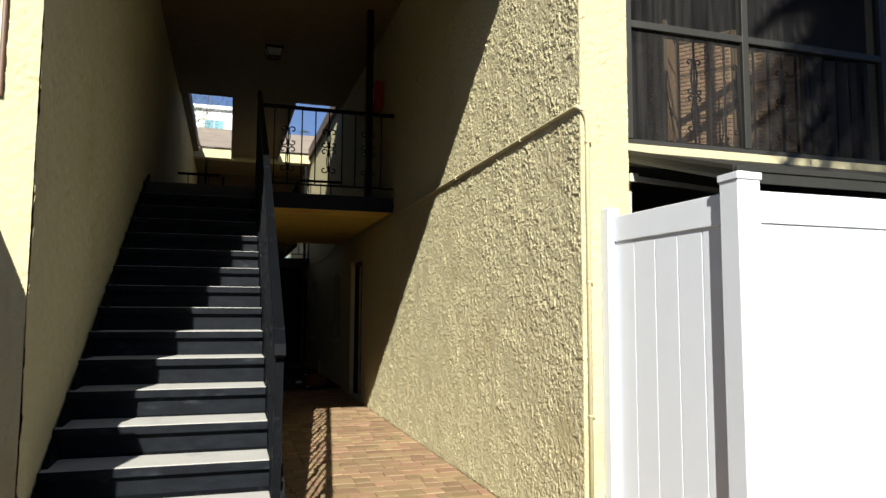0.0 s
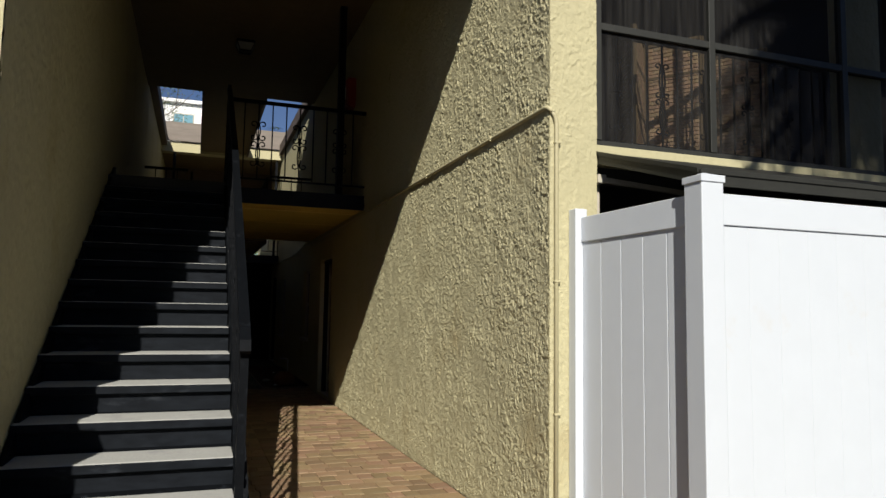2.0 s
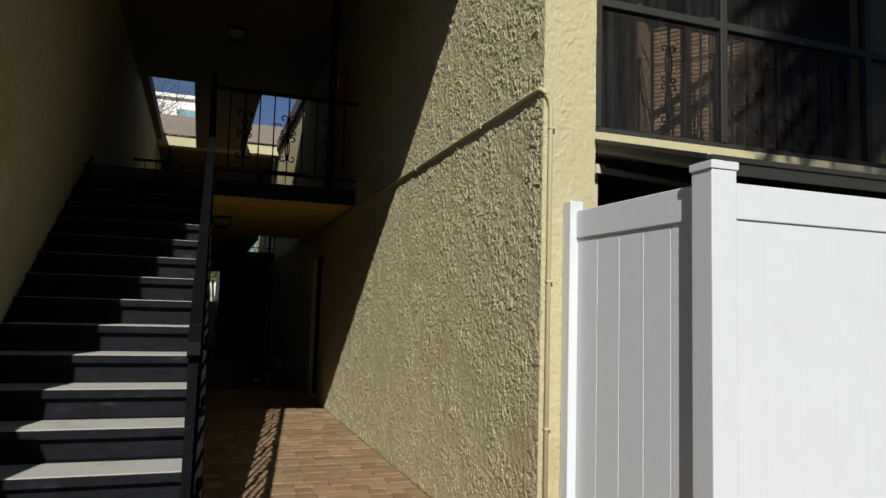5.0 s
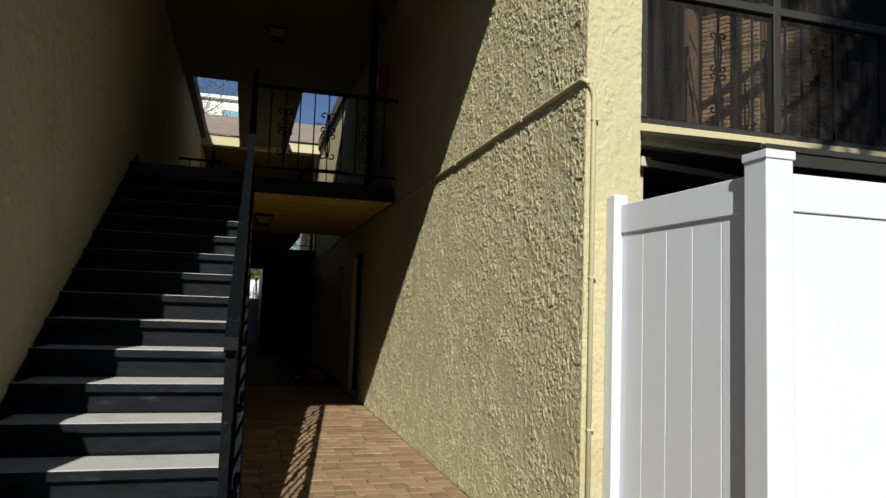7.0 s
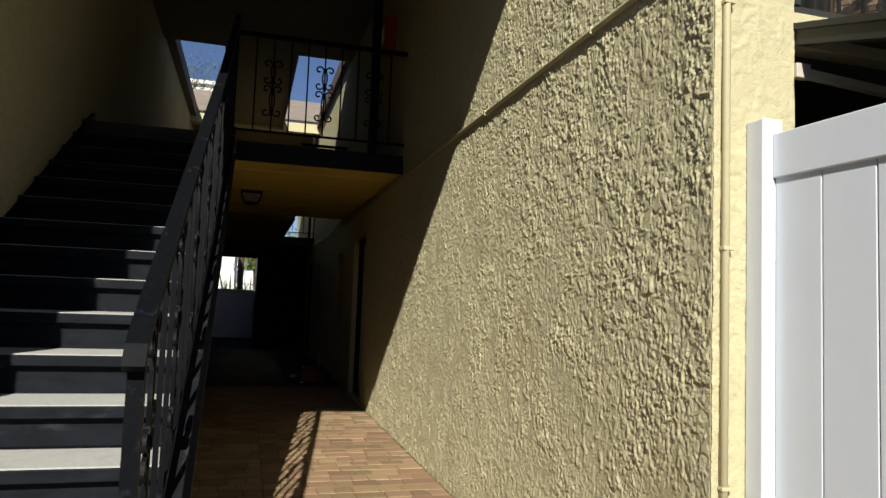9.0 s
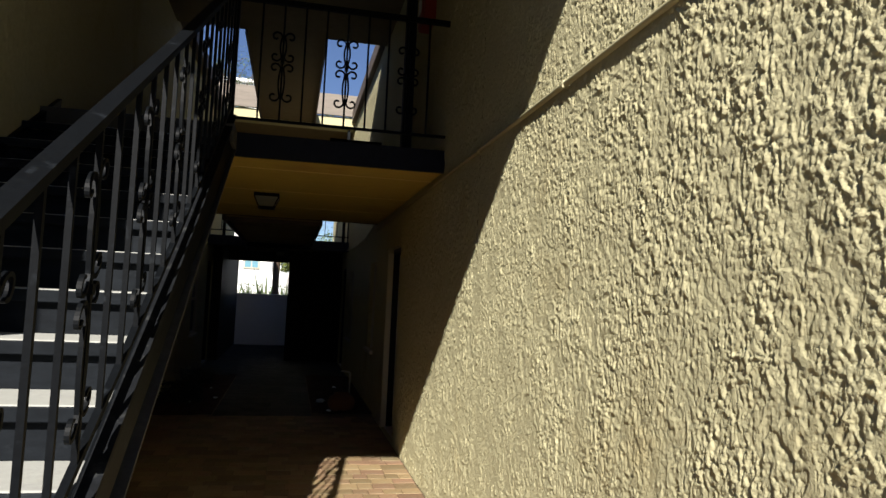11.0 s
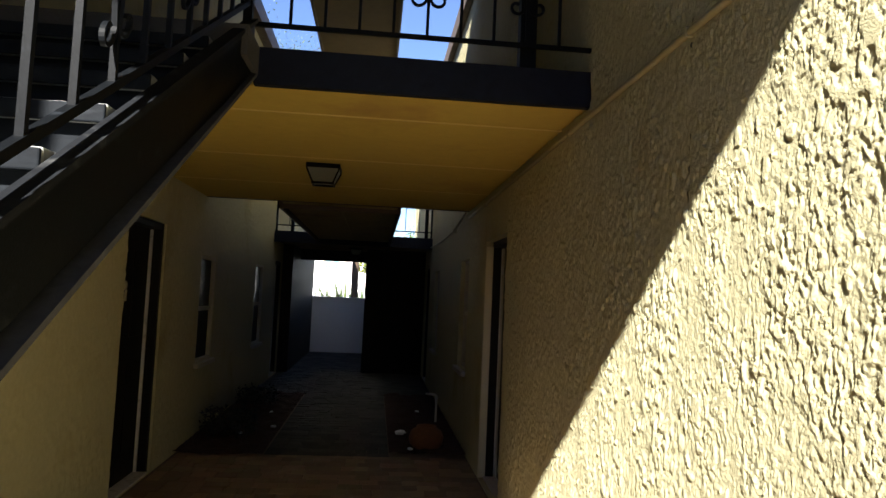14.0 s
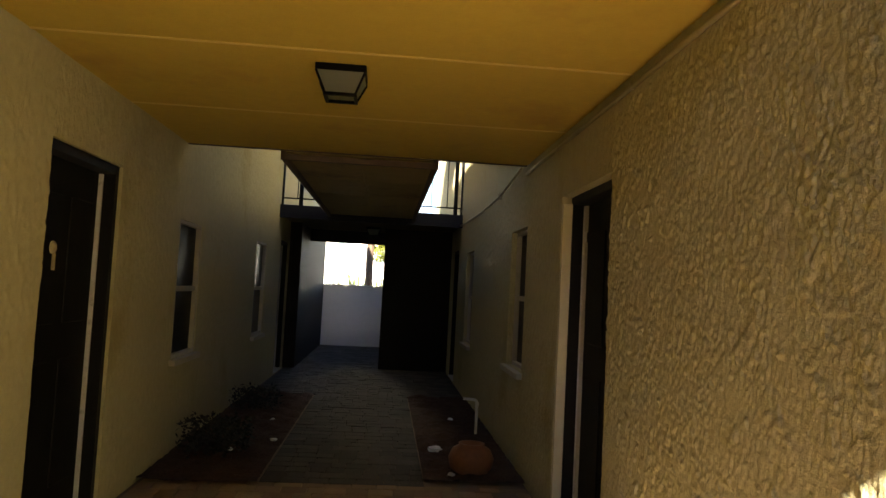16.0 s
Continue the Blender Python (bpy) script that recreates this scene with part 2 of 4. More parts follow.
def sweep(bm, pts, r, sides=6, square=False, flat=1.0):
    """A rod of radius r along pts; square: a square bar, flat narrows it across."""
    pts = [Vector(p) for p in pts]
    rings = []
    if square:
        sides = 4
    up0 = None
    for i, p in enumerate(pts):
        d = (pts[min(i + 1, len(pts) - 1)] - pts[max(i - 1, 0)]).normalized()
        if up0 is None:
            up0 = Vector((1, 0, 0)) if abs(d.x) < 0.8 else Vector((0, 0, 1))
        a = (up0 - d * up0.dot(d)).normalized()
        b = d.cross(a)
        up0 = a
        ring = []
        for k in range(sides):
            th = 2 * math.pi * (k + (0.5 if square else 0)) / sides
            rr = r * (1.414 if square else 1)
            ring.append(bm.verts.new(p + a * (math.cos(th) * rr * flat) + b * (math.sin(th) * rr)))
        rings.append(ring)
    for r0, r1 in zip(rings, rings[1:]):
        for k in range(sides):
            bm.faces.new((r0[k], r0[(k + 1) % sides], r1[(k + 1) % sides], r1[k]))
    bm.faces.new(rings[0][::-1])
    bm.faces.new(rings[-1])
    return bm


def rod(pts, r, **kw):
    return sweep(bmesh.new(), pts, r, **kw)


def pipe_bend_points(pts, radius, steps=6):
    """Rounds the corners of a polyline."""
    pts = [Vector(p) for p in pts]
    out = [pts[0]]
    for a, b, c in zip(pts, pts[1:], pts[2:]):
        p0 = b + (a - b).normalized() * radius
        p1 = b + (c - b).normalized() * radius
        for i in range(steps + 1):
            t = i / steps
            out.append(p0 * (1 - t) ** 2 + b * 2 * t * (1 - t) + p1 * t * t)
    return out + [pts[-1]]


# stucco relief: numpy lattice noise
def lattice(u, v, su, sv, seed):
    rng = np.random.RandomState(seed)
    table = rng.rand(257, 257)
    a, b = u / su, v / sv
    ia, ib = np.floor(a).astype(int), np.floor(b).astype(int)
    fa, fb = a - ia, b - ib
    fa, fb = fa * fa * (3 - 2 * fa), fb * fb * (3 - 2 * fb)
    ia, ib = ia % 256, ib % 256
    return (table[ia, ib] * (1 - fa) * (1 - fb) + table[ia + 1, ib] * fa * (1 - fb)
            + table[ia, ib + 1] * (1 - fa) * fb + table[ia + 1, ib + 1] * fa * fb)


def sstep(x, lo, hi):
    t = np.clip((x - lo) / (hi - lo), 0, 1)
    return t * t * (3 - 2 * t)


def stucco_height(u, v, amp, seed, s=1.0):
    """Trowelled heavy stucco: upright crumbs and ridges, flat smears and fine grain, in metres; s scales its features."""
    wu = u + s * (0.018 * (lattice(u, v, 0.04, 0.05, seed) - 0.5) + 0.010 * (lattice(u, v, 0.013, 0.016, seed + 9) - 0.5))
    wv = v + s * (0.022 * (lattice(u, v, 0.045, 0.05, seed + 1) - 0.5) + 0.010 * (lattice(u, v, 0.014, 0.015, seed + 15) - 0.5))
    n = lattice(wu, wv, 0.015 * s, 0.024 * s, seed + 2) * 0.65 + lattice(wu, wv, 0.007 * s, 0.010 * s, seed + 3) * 0.35
    gaps = sstep(np.abs(2 * n - 1), 0.03, 0.09)
    m = lattice(wu, wv, 0.012 * s, 0.017 * s, seed + 4) * 0.6 + lattice(wu, wv, 0.0075 * s, 0.009 * s, seed + 11) * 0.4
    crumbs = sstep(m, 0.45, 0.48)
    flakes = sstep(lattice(wu, wv, 0.028 * s, 0.036 * s, seed + 12) * 0.7 + lattice(wu, wv, 0.009 * s, 0.011 * s, seed + 13) * 0.3, 0.50, 0.53)
    r = lattice(wu, wv, 0.030 * s, 0.052 * s, seed + 16) * 0.8 + lattice(wu, wv, 0.011 * s, 0.013 * s, seed + 17) * 0.2
    ridges = sstep(1 - np.abs(2 * r - 1), 0.84, 0.90)
    big = lattice(u, v, 0.35, 0.4, seed + 10) - 0.5
    smear = sstep(lattice(wu, wv, 0.035, 0.045, seed + 5) * 0.75 + lattice(wu, wv, 0.012, 0.015, seed + 14) * 0.25 + 0.25 * big, 0.79, 0.81)
    strong = 0.30 + 1.0 * lattice(u, v, 0.12, 0.16, seed + 6)
    strong = strong * (0.88 + 0.2 * sstep(v, 0.9, 2.3)) * (1 - 0.3 * sstep(u, 2.6, 4.6))      # laid on thicker higher up
    h = (0.16 * gaps + 0.34 * crumbs + 0.26 * flakes + 0.34 * ridges) * strong
    h = h * (1 - smear) + 0.66 * smear
    h += 0.05 * lattice(u, v, 0.006, 0.008, seed + 7) * (1 - smear)
    return amp * h + 0.004 * (lattice(u, v, 0.7, 0.9, seed + 8) - 0.5)


def relief_sheet(origin, du, dv, normal, lu, lv, step_u, step_v, amp, seed, shift=0.0, s=1.0):
    nu, nv = int(lu / step_u) + 1, int(lv / step_v) + 1
    u, v = np.meshgrid(np.linspace(0, lu, nu), np.linspace(0, lv, nv), indexing="ij")
    h = stucco_height(u + shift, v, amp, seed, s)
    co = (np.array(origin)[None, None] + u[..., None] * np.array(du) + v[..., None] * np.array(dv) + h[..., None] * np.array(normal)).reshape(-1, 3)
    i, j = np.meshgrid(np.arange(nu - 1), np.arange(nv - 1), indexing="ij")
    a = (i * nv + j).ravel()
    quads = np.stack([a, a + nv, a + nv + 1, a + 1], 1)
    if np.dot(np.cross(du, dv), normal) < 0:
        quads = quads[:, ::-1]
    me = bpy.data.meshes.new("relief")
    me.vertices.add(len(co))
    me.vertices.foreach_set("co", co.ravel())
    me.loops.add(quads.size)
    me.loops.foreach_set("vertex_index", quads.ravel())
    me.polygons.add(len(quads))
    me.polygons.foreach_set("loop_start", np.arange(0, quads.size, 4))
    me.update(calc_edges=True)
    me.polygons.foreach_set("use_smooth", [True] * len(quads))
    return me


def wall_boxes(bm, x0, x1, y0, y1, z0, z1, holes):
    """A wall along y, x0 to x1 thick, with openings (ya, yb, za, zb) through it."""
    at = y0
    for ya, yb, za, zb in sorted(holes):
        add_box(bm, x0, x1, at, ya, z0, z1)
        if za > z0:
            add_box(bm, x0, x1, ya, yb, z0, za)
        if zb < z1:
            add_box(bm, x0, x1, ya, yb, zb, z1)
        at = yb
    add_box(bm, x0, x1, at, y1, z0, z1)
    return bm


# ---- plan ----
LEFT, RIGHT, FRONT, BACK = -2.80, 0.0, 1.0, 20.9      # the passage
COURT0, COURT1 = 10.0, 14.9                           # open court
SLAB0, SLAB1, SOFFIT = 2.525, 2.685, 2.525
TOP = 5.05                                            # upper ceiling
SLAB_EDGE = 5.69
STAIR_X = -1.62
RISE, RUN, STEPS = 0.1678, 0.298, 16


def nose(k):
    return 3.01 + RUN * (k - 8)


def slope_z(y):
    return 8 * RISE + (y - 3.01) * RISE / RUN


# ground and paving
structure("ground", box(-400, 400, -400, 400, -0.6, -0.045), M_asphalt, "dark asphalt ground round the buildings", "ground")
structure("pavement", box(-2.9, 0.9, -1.2, 21.2, -0.3, -0.012), M_joint, "sand bed under the clay pavers", "pavement")

# unseen block, added to keep low sky light out of the passage
structure("opposite_building", box(-70, 70, -24, -22, -0.05, 8.5), M_stain_shade, "unseen dark block added behind the camera to cut sky light", "building")

# right wall: relief sheet in front, body behind
for nm, ya, yb, su, sv, amp in (("wall_right", FRONT, 4.6, 0.0036, 0.0044, 0.0100), ("wall_right_shaded", 4.6, 7.69, 0.0056, 0.0075, 0.0165)):
    wr = tagged(new(nm, relief_sheet((-0.001, ya, 0), (0, 1, 0), (0, 0, 1), (-1, 0, 0), yb - ya, 4.0, su, sv, amp, 11, ya)),
                "cream heavy-trowelled stucco wall beside the passage", "wall", kind="structure")
    wr.data.materials.append(M_stucco)
structure("wall_right_body", box(0.0, 0.305, FRONT + 0.002, 7.69, -0.1, 5.3), M_stucco_far, "cream stucco wall core beside the passage", "wall")
HOLES_R = [(7.69, 8.74, 0.0, 2.10), (9.85, 10.55, 0.80, 2.0), (13.3, 14.1, 0.72, 1.98), (15.2, 16.1, 0.0, 2.1)]
structure("wall_right_rear", wall_boxes(bmesh.new(), 0.0, 0.24, 7.69, BACK + 0.3, -0.1, 5.3, HOLES_R), M_stucco_far,
          "cream stucco wall with doors and windows along the passage", "wall")
pier = tagged(new("wall_pier", relief_sheet((0, FRONT, 0), (1, 0, 0), (0, 0, 1), (0, -1, 0), 0.312, 5.3, 0.005, 0.006, 0.007, 23, 0.0, 1.7)),
              "sunlit cream stucco end of the passage wall", "wall", kind="structure")
pier.data.materials.append(M_stucco)
structure("wall_pier_side", box(0.302, 0.312, FRONT, 2.4, -0.1, 5.3), M_stucco_far, "cream stucco return beside the balcony", "wall")

# left wall
HOLES_L = [(7.73, 8.66, 0.0, 2.10), (9.93, 10.60, 0.78, 1.90), (13.25, 13.98, 0.72, 1.95), (15.25, 16.1, 0.0, 2.1)]
wl = tagged(new("wall_left", relief_sheet((LEFT + 0.001, FRONT, 0), (0, 1, 0), (0, 0, 1), (1, 0, 0), 6.73, 5.05, 0.012, 0.016, 0.011, 37, 0.0, 2.2)),
            "cream stucco wall beside the staircase", "wall", kind="structure")
for v in wl.data.vertices:                            # thick plaster nosing at the front corner
    v.co.x += 0.045 * max(0.0, 1 - (v.co.y - FRONT) / 0.7) ** 2
wl.data.materials.append(M_stucco)
structure("wall_left_body", box(LEFT - 0.24, LEFT, FRONT + 0.002, 7.73, -0.1, 5.3), M_stucco_far, "cream stucco wall core beside the stairs", "wall")
structure("wall_left_rear", wall_boxes(bmesh.new(), LEFT - 0.24, LEFT, 7.73, BACK + 0.3, -0.1, 5.3, HOLES_L), M_stucco_far,
          "cream stucco wall with doors and windows along the passage", "wall")
fl = tagged(new("wall_front", relief_sheet((-3.9, FRONT, 0), (1, 0, 0), (0, 0, 1), (0, -1, 0), 1.145, 5.3, 0.009, 0.011, 0.011, 51, 0.0, 1.6)),
            "sunlit cream stucco front wall of the apartment building", "wall", kind="structure")
fl.data.materials.append(M_stucco)
structure("wall_front_body", box(-7, LEFT - 0.24, FRONT + 0.003, FRONT + 0.24, -0.1, 5.3), M_stucco_far, "cream stucco front wall core", "wall")
structure("wall_outer_left", box(-7.2, -7, FRONT, BACK + 0.3, -0.1, 5.3), M_stucco_far, "cream stucco outer wall of the building", "wall")
structure("wall_outer_right", box(7, 7.2, 2.4, BACK + 0.3, -0.1, 5.3), M_stucco_far, "cream stucco outer wall of the building", "wall")
bm = box(-7, LEFT - 0.24, BACK + 0.06, BACK + 0.3, -0.1, 5.3)
add_box(bm, 0.24, 7, BACK + 0.06, BACK + 0.3, -0.1, 5.3)
structure("wall_rear", bm, M_stucco_far, "cream stucco rear wall of the building", "wall")

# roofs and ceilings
# shade under this roof is put into the dark brown colour
structure("ceiling_upper", box(-7.2, 7.2, FRONT + 0.26, COURT0, TOP, TOP + 0.3), M_bridge, "upper landing ceiling, brown darkened to stand for its shade", "ceiling")
structure("roof_edge_beam", box(-7.2, 7.2, FRONT + 0.004, FRONT + 0.26, 4.53, TOP + 0.3), M_stucco_far, "cream stucco beam across the passage front", "beam")
bm = box(-7.2, LEFT, COURT0, COURT1, 5.3, 5.5)
structure("roof_left", bm, M_roof, "flat roof beside the open court", "roof")
structure("roof_right", box(0.0, 7.2, COURT0, COURT1, 5.3, 5.5), M_roof, "flat roof beside the open court", "roof")
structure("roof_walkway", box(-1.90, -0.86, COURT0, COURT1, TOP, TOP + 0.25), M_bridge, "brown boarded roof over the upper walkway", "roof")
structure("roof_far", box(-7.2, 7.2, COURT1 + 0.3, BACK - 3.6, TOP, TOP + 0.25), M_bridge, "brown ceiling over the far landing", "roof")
# added board, blocks the sky slit past the shortened far roof
structure("roof_far_fascia", box(LEFT - 1.0, RIGHT + 1.0, BACK - 3.6, BACK - 3.56, 4.50, TOP + 0.2, 0.004), M_fascia, "brown board added to hide the sky behind the far roof", "fascia")
structure("far_beam", box(LEFT, RIGHT, COURT1, COURT1 + 0.3, 4.99, 5.22), M_stucco, "sunlit cream stucco beam across the court", "beam")
for side, x0, x1 in (("fascia_left", LEFT - 0.05, LEFT + 0.13), ("fascia_right", -0.08, 0.05)):
    structure(side, box(x0, x1, COURT0 + 0.002, COURT1 - 0.002, 5.12, 5.36, 0.004), M_fascia, "brown fascia board along the court roof edge", "fascia")
for nm, x in (("fascia_walkway_left", -1.93), ("fascia_walkway_right", -0.86)):
    structure(nm, box(x, x + 0.03, COURT0 + 0.002, COURT1 - 0.002, TOP - 0.05, TOP + 0.27, 0.004), M_fascia, "brown fascia board of the walkway roof", "fascia")

# mansard of the far block, board by board
mans = thing("mansard_roof", "weathered grey-brown boarded mansard roof above the far landing", "roof", kind="structure")
for i in range(3):
    bm = box(-3.4, 0.6, 0, 0.03, 0, 0.20, 0.003)
    bmesh.ops.rotate(bm, verts=bm.verts, cent=(0, 0, 0), matrix=Matrix.Rotation(radians(-25), 3, "X"))
    bmesh.ops.translate(bm, verts=bm.verts, vec=(0, COURT1 - 0.06 + i * 0.075, 5.24 + i * 0.165))
    part("board", bm, M_roof, mans)

# near slab: soffit panels, floor, edge beam
bm = bmesh.new()
JOINTS = [SLAB_EDGE + 0.04, 6.19, 7.435, 8.70, COURT0 - 0.03]
for a, b in zip(JOINTS, JOINTS[1:]):
    add_box(bm, LEFT + 0.002, -0.002, a + 0.006, b - 0.006, SOFFIT, SOFFIT + 0.02)
structure("ceiling", bm, M_soffit, "golden painted soffit panels under the landing", "ceiling")
bm = bmesh.new()
for y in JOINTS[1:-1]:
    add_box(bm, LEFT + 0.002, -0.002, y - 0.011, y + 0.011, SOFFIT - 0.0035, SOFFIT + 0.03, 0.002)
structure("soffit_seam", bm, M_seam, "pale caulked seams between soffit panels", "trim")
bm = box(LEFT, -0.001, SLAB_EDGE + 0.03, COURT0 - 0.02, SOFFIT + 0.03, SLAB1)
add_box(bm, LEFT, STAIR_X + 0.05, nose(16), SLAB_EDGE + 0.03, SOFFIT + 0.03, SLAB1)
structure("floor_upper", bm, M_asphalt, "dark coated upper landing floor", "floor")
structure("edge_beam", box(STAIR_X + 0.03, -0.001, SLAB_EDGE - 0.02, SLAB_EDGE + 0.03, SLAB0 - 0.01, SLAB1 + 0.005, 0.004), M_beam, "dark navy painted steel edge of the landing", "beam")
structure("edge_beam_rear", box(LEFT, -0.001, COURT0 - 0.02, COURT0 + 0.01, SLAB0 - 0.005, SLAB1, 0.003), M_fascia, "brown steel edge of the landing", "beam")

# upper walkway over the court, and the far slab
bm = box(-2.02, -0.79, COURT0 + 0.012, COURT1, 2.515, 2.66)
for xa, xb in ((-2.018, -1.408), (-1.402, -0.792)):
    for i in range(4):
        add_box(bm, xa, xb, COURT0 + 0.054 + i * 1.2, COURT0 + 1.246 + i * 1.2, 2.50, 2.514)
structure("walkway", bm, M_walk, "olive-brown boarded underside of the upper walkway", "walkway")
for nm, x in (("walkway_beam_left", -2.06), ("walkway_beam_right", -0.79)):
    structure(nm, box(x, x + 0.04, COURT0 + 0.012, COURT1, 2.455, 2.68, 0.004), M_fascia, "dark brown steel beam of the walkway", "beam")
structure("walkway_beam_near", box(-2.06, -0.75, COURT0 + 0.012, COURT0 + 0.05, 2.45, 2.498, 0.003), M_fascia, "dark brown steel cross beam of the walkway", "beam")
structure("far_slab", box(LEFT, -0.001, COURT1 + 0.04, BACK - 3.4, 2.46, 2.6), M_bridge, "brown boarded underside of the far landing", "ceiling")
structure("far_slab_beam", box(LEFT + 0.001, -0.002, COURT1, COURT1 + 0.04, 2.41, 2.61, 0.004), M_beam, "dark steel edge of the far landing", "beam")

# far end of the passage
structure("far_slab_beam_rear", box(LEFT + 0.001, -0.002, BACK - 3.4, BACK - 3.36, 2.225, 2.61, 0.004), M_beam, "dark steel rear edge of the far landing", "beam")
# added black sheets in place of the corridor's unlit depth
structure("wall_end", box(-1.19, 0.0, BACK - 4.4, BACK - 4.2, -0.1, 2.46), M_door_shade, "black sheet standing for unlit depth in the far passage", "wall")
structure("wall_end_side", box(-1.19, -1.09, BACK - 4.2, BACK, -0.1, 2.46), M_door_shade, "black side sheet standing for unlit depth", "wall")
structure("wall_stained", box(LEFT + 0.002, LEFT + 0.2, 16.2, BACK, -0.1, 2.46), M_stain_shade, "stained far passage wall, near-black to stand for its shade", "wall")

# ---- staircase ----
def staircase():
    st = thing("staircase", "straight staircase with worn grey treads and dark blue-grey painted risers", "staircase")
    x0, x1 = LEFT + 0.012, STAIR_X - 0.03
    for k in range(1, STEPS):
        y, z = nose(k), RISE * k
        part("tread", box(x0, x1, y, y + RUN + 0.03, z - 0.045, z, 0.006), M_tread, st, "worn pale grey tread")
        part("nosing", box(x0, x1, y - 0.012, y - 0.0005, z - 0.05, z - 0.004, 0.004), M_riser, st, "dark painted nosing")
    for k in range(1, STEPS + 1):
        y, z = nose(k), RISE * k
        part("riser", box(x0, x1, y + 0.028, y + 0.045, z - RISE, z - 0.046), M_riser, st)
    for nm, x, w, up, down in (("stringer", STAIR_X - 0.025, 0.05, 0.03, 0.284), ("stringer", LEFT + 0.014, 0.03, 0.03, 0.250),
                               ("underside_board", LEFT + 0.045, STAIR_X - 0.026 - LEFT - 0.045, 0.236, 0.250)):
        bm = bmesh.new()
        ya, yb = 0.90, SLAB_EDGE - 0.025
        for y in (ya, yb):
            top, low = max(0.0, slope_z(y) - up), max(-0.01, slope_z(y) - down)
            for xx in (x, x + w):
                bm.verts.new((xx, y, top)), bm.verts.new((xx, y, low))
        bm.verts.ensure_lookup_table()
        v = bm.verts
        for f in ((0, 1, 3, 2), (4, 6, 7, 5), (0, 4, 5, 1), (2, 3, 7, 6), (0, 2, 6, 4), (1, 5, 7, 3)):
            bm.faces.new([v[i] for i in f])
        bmesh.ops.recalc_face_normals(bm, faces=bm.faces)
        part(nm, bm, M_steel, st, "dark painted steel " + nm.replace("_", " "))
    # flange along the open stringer
    part("flange", rod([(STAIR_X + 0.012, 0.90, slope_z(0.90) - 0.03), (STAIR_X + 0.012, SLAB_EDGE - 0.03, slope_z(SLAB_EDGE - 0.03) - 0.03)], 0.009, square=True, flat=2.9),
         M_flange, st, "scuffed grey steel top flange")
    part("flange", rod([(STAIR_X + 0.012, 1.2, slope_z(1.2) - 0.280), (STAIR_X + 0.012, SLAB_EDGE - 0.03, slope_z(SLAB_EDGE - 0.03) - 0.280)], 0.008, square=True, flat=4.6),
         M_flange_low, st, "grey steel bottom flange")
    return st


staircase()


# ---- iron railings ----
def scroll_points(side, z0, z1, r=0.042):
    """One strap: a curl outwards at the foot, a near-straight middle, a curl outwards at the head; in the plane (across, z)."""
    pts = []
    turns = 9
    cx = side * (0.010 + r)
    for i in range(turns * 2 + 1):                        # head curl, from its eye outwards
        a = math.pi * 1.75 * (1 - i / (turns * 2))
        rr = r * (1 - 0.72 * (1 - i / (turns * 2)))
        pts.append((cx - side * rr * math.cos(a), z1 - r + rr * math.sin(a)))
    h = z1 - z0 - 2 * r
    for i in range(1, 6):
        t = i / 6
        pts.append((side * (0.010 + 0.012 * math.sin(math.pi * t)), z1 - r - h * t))
    for i in range(turns * 2 + 1):
        a = math.pi * 1.75 * (i / (turns * 2))
        rr = r * (1 - 0.72 * (i / (turns * 2)))
        pts.append((cx - side * rr * math.cos(a), z0 + r - rr * math.sin(a)))
    return pts


def railing_bar(parent, to_world, height, low, scroll, r=0.008, spans=None, curl=0.042):
    """A square baluster, plain or with two pairs of scroll straps; to_world maps (across, z) to the place."""
    part("baluster", rod([to_world(0, low), to_world(0, height)], r, square=True), M_steel, parent)
    if scroll:
        mid = low + 0.10 + (height - low - 0.22) * 0.52
        for side in (-1, 1):
            for z0, z1 in spans or ((low + 0.10, mid - 0.004), (mid + 0.004, height - 0.12)):
                part("scroll", rod([to_world(a, z) for a, z in scroll_points(side, z0, z1, curl)], 0.0050 if curl > 0.03 else 0.0035, square=True, flat=1.3), M_steel, parent, "curled wrought-iron strap")
        part("collar", rod([to_world(0, mid - 0.014), to_world(0, mid + 0.014)], 0.014, square=True), M_steel, parent)


def stair_railing():
    ra = thing("stair_railing", "dark wrought-iron stair railing with curled scroll balusters", "railing", "wrought-iron railings")
    y0, y1 = 0.97, SLAB_EDGE - 0.06
    h = 0.985

    def at(y, up):                                    # the rail leans in towards the steps at its foot
        return (STAIR_X - 0.002 - 0.012 * max(0.0, 3.6 - y), y, slope_z(y) + up)
    part("handrail", rod([at(y0 - 0.06, h - 0.042), at(y0 - 0.03, h - 0.01), at(y0 + 0.05, h), at(3.6, h), at(y1, h)], 0.0135, square=True, flat=1.95),
         M_steel, ra, "flat dark handrail with a turned-down end")
    part("bottom_rail", rod([at(y0, 0.06), at(3.6, 0.06), at(y1, 0.06)], 0.011, square=True), M_steel, ra)
    foot = at(y0, 0)
    part("newel_post", rod([(foot[0], y0, -0.005), at(y0, h - 0.01)], 0.02, square=True), M_steel, ra)
    part("newel_post", rod([at(y1, -0.05), at(y1, h + 0.05)], 0.02, square=True), M_steel, ra)
    for i in range(-10, 13):
        y = 3.182 + 0.193 * i
        railing_bar(ra, lambda a, z, y=y: at(y + a, z), h - 0.015, 0.06, i % 3 == 2)
    return ra


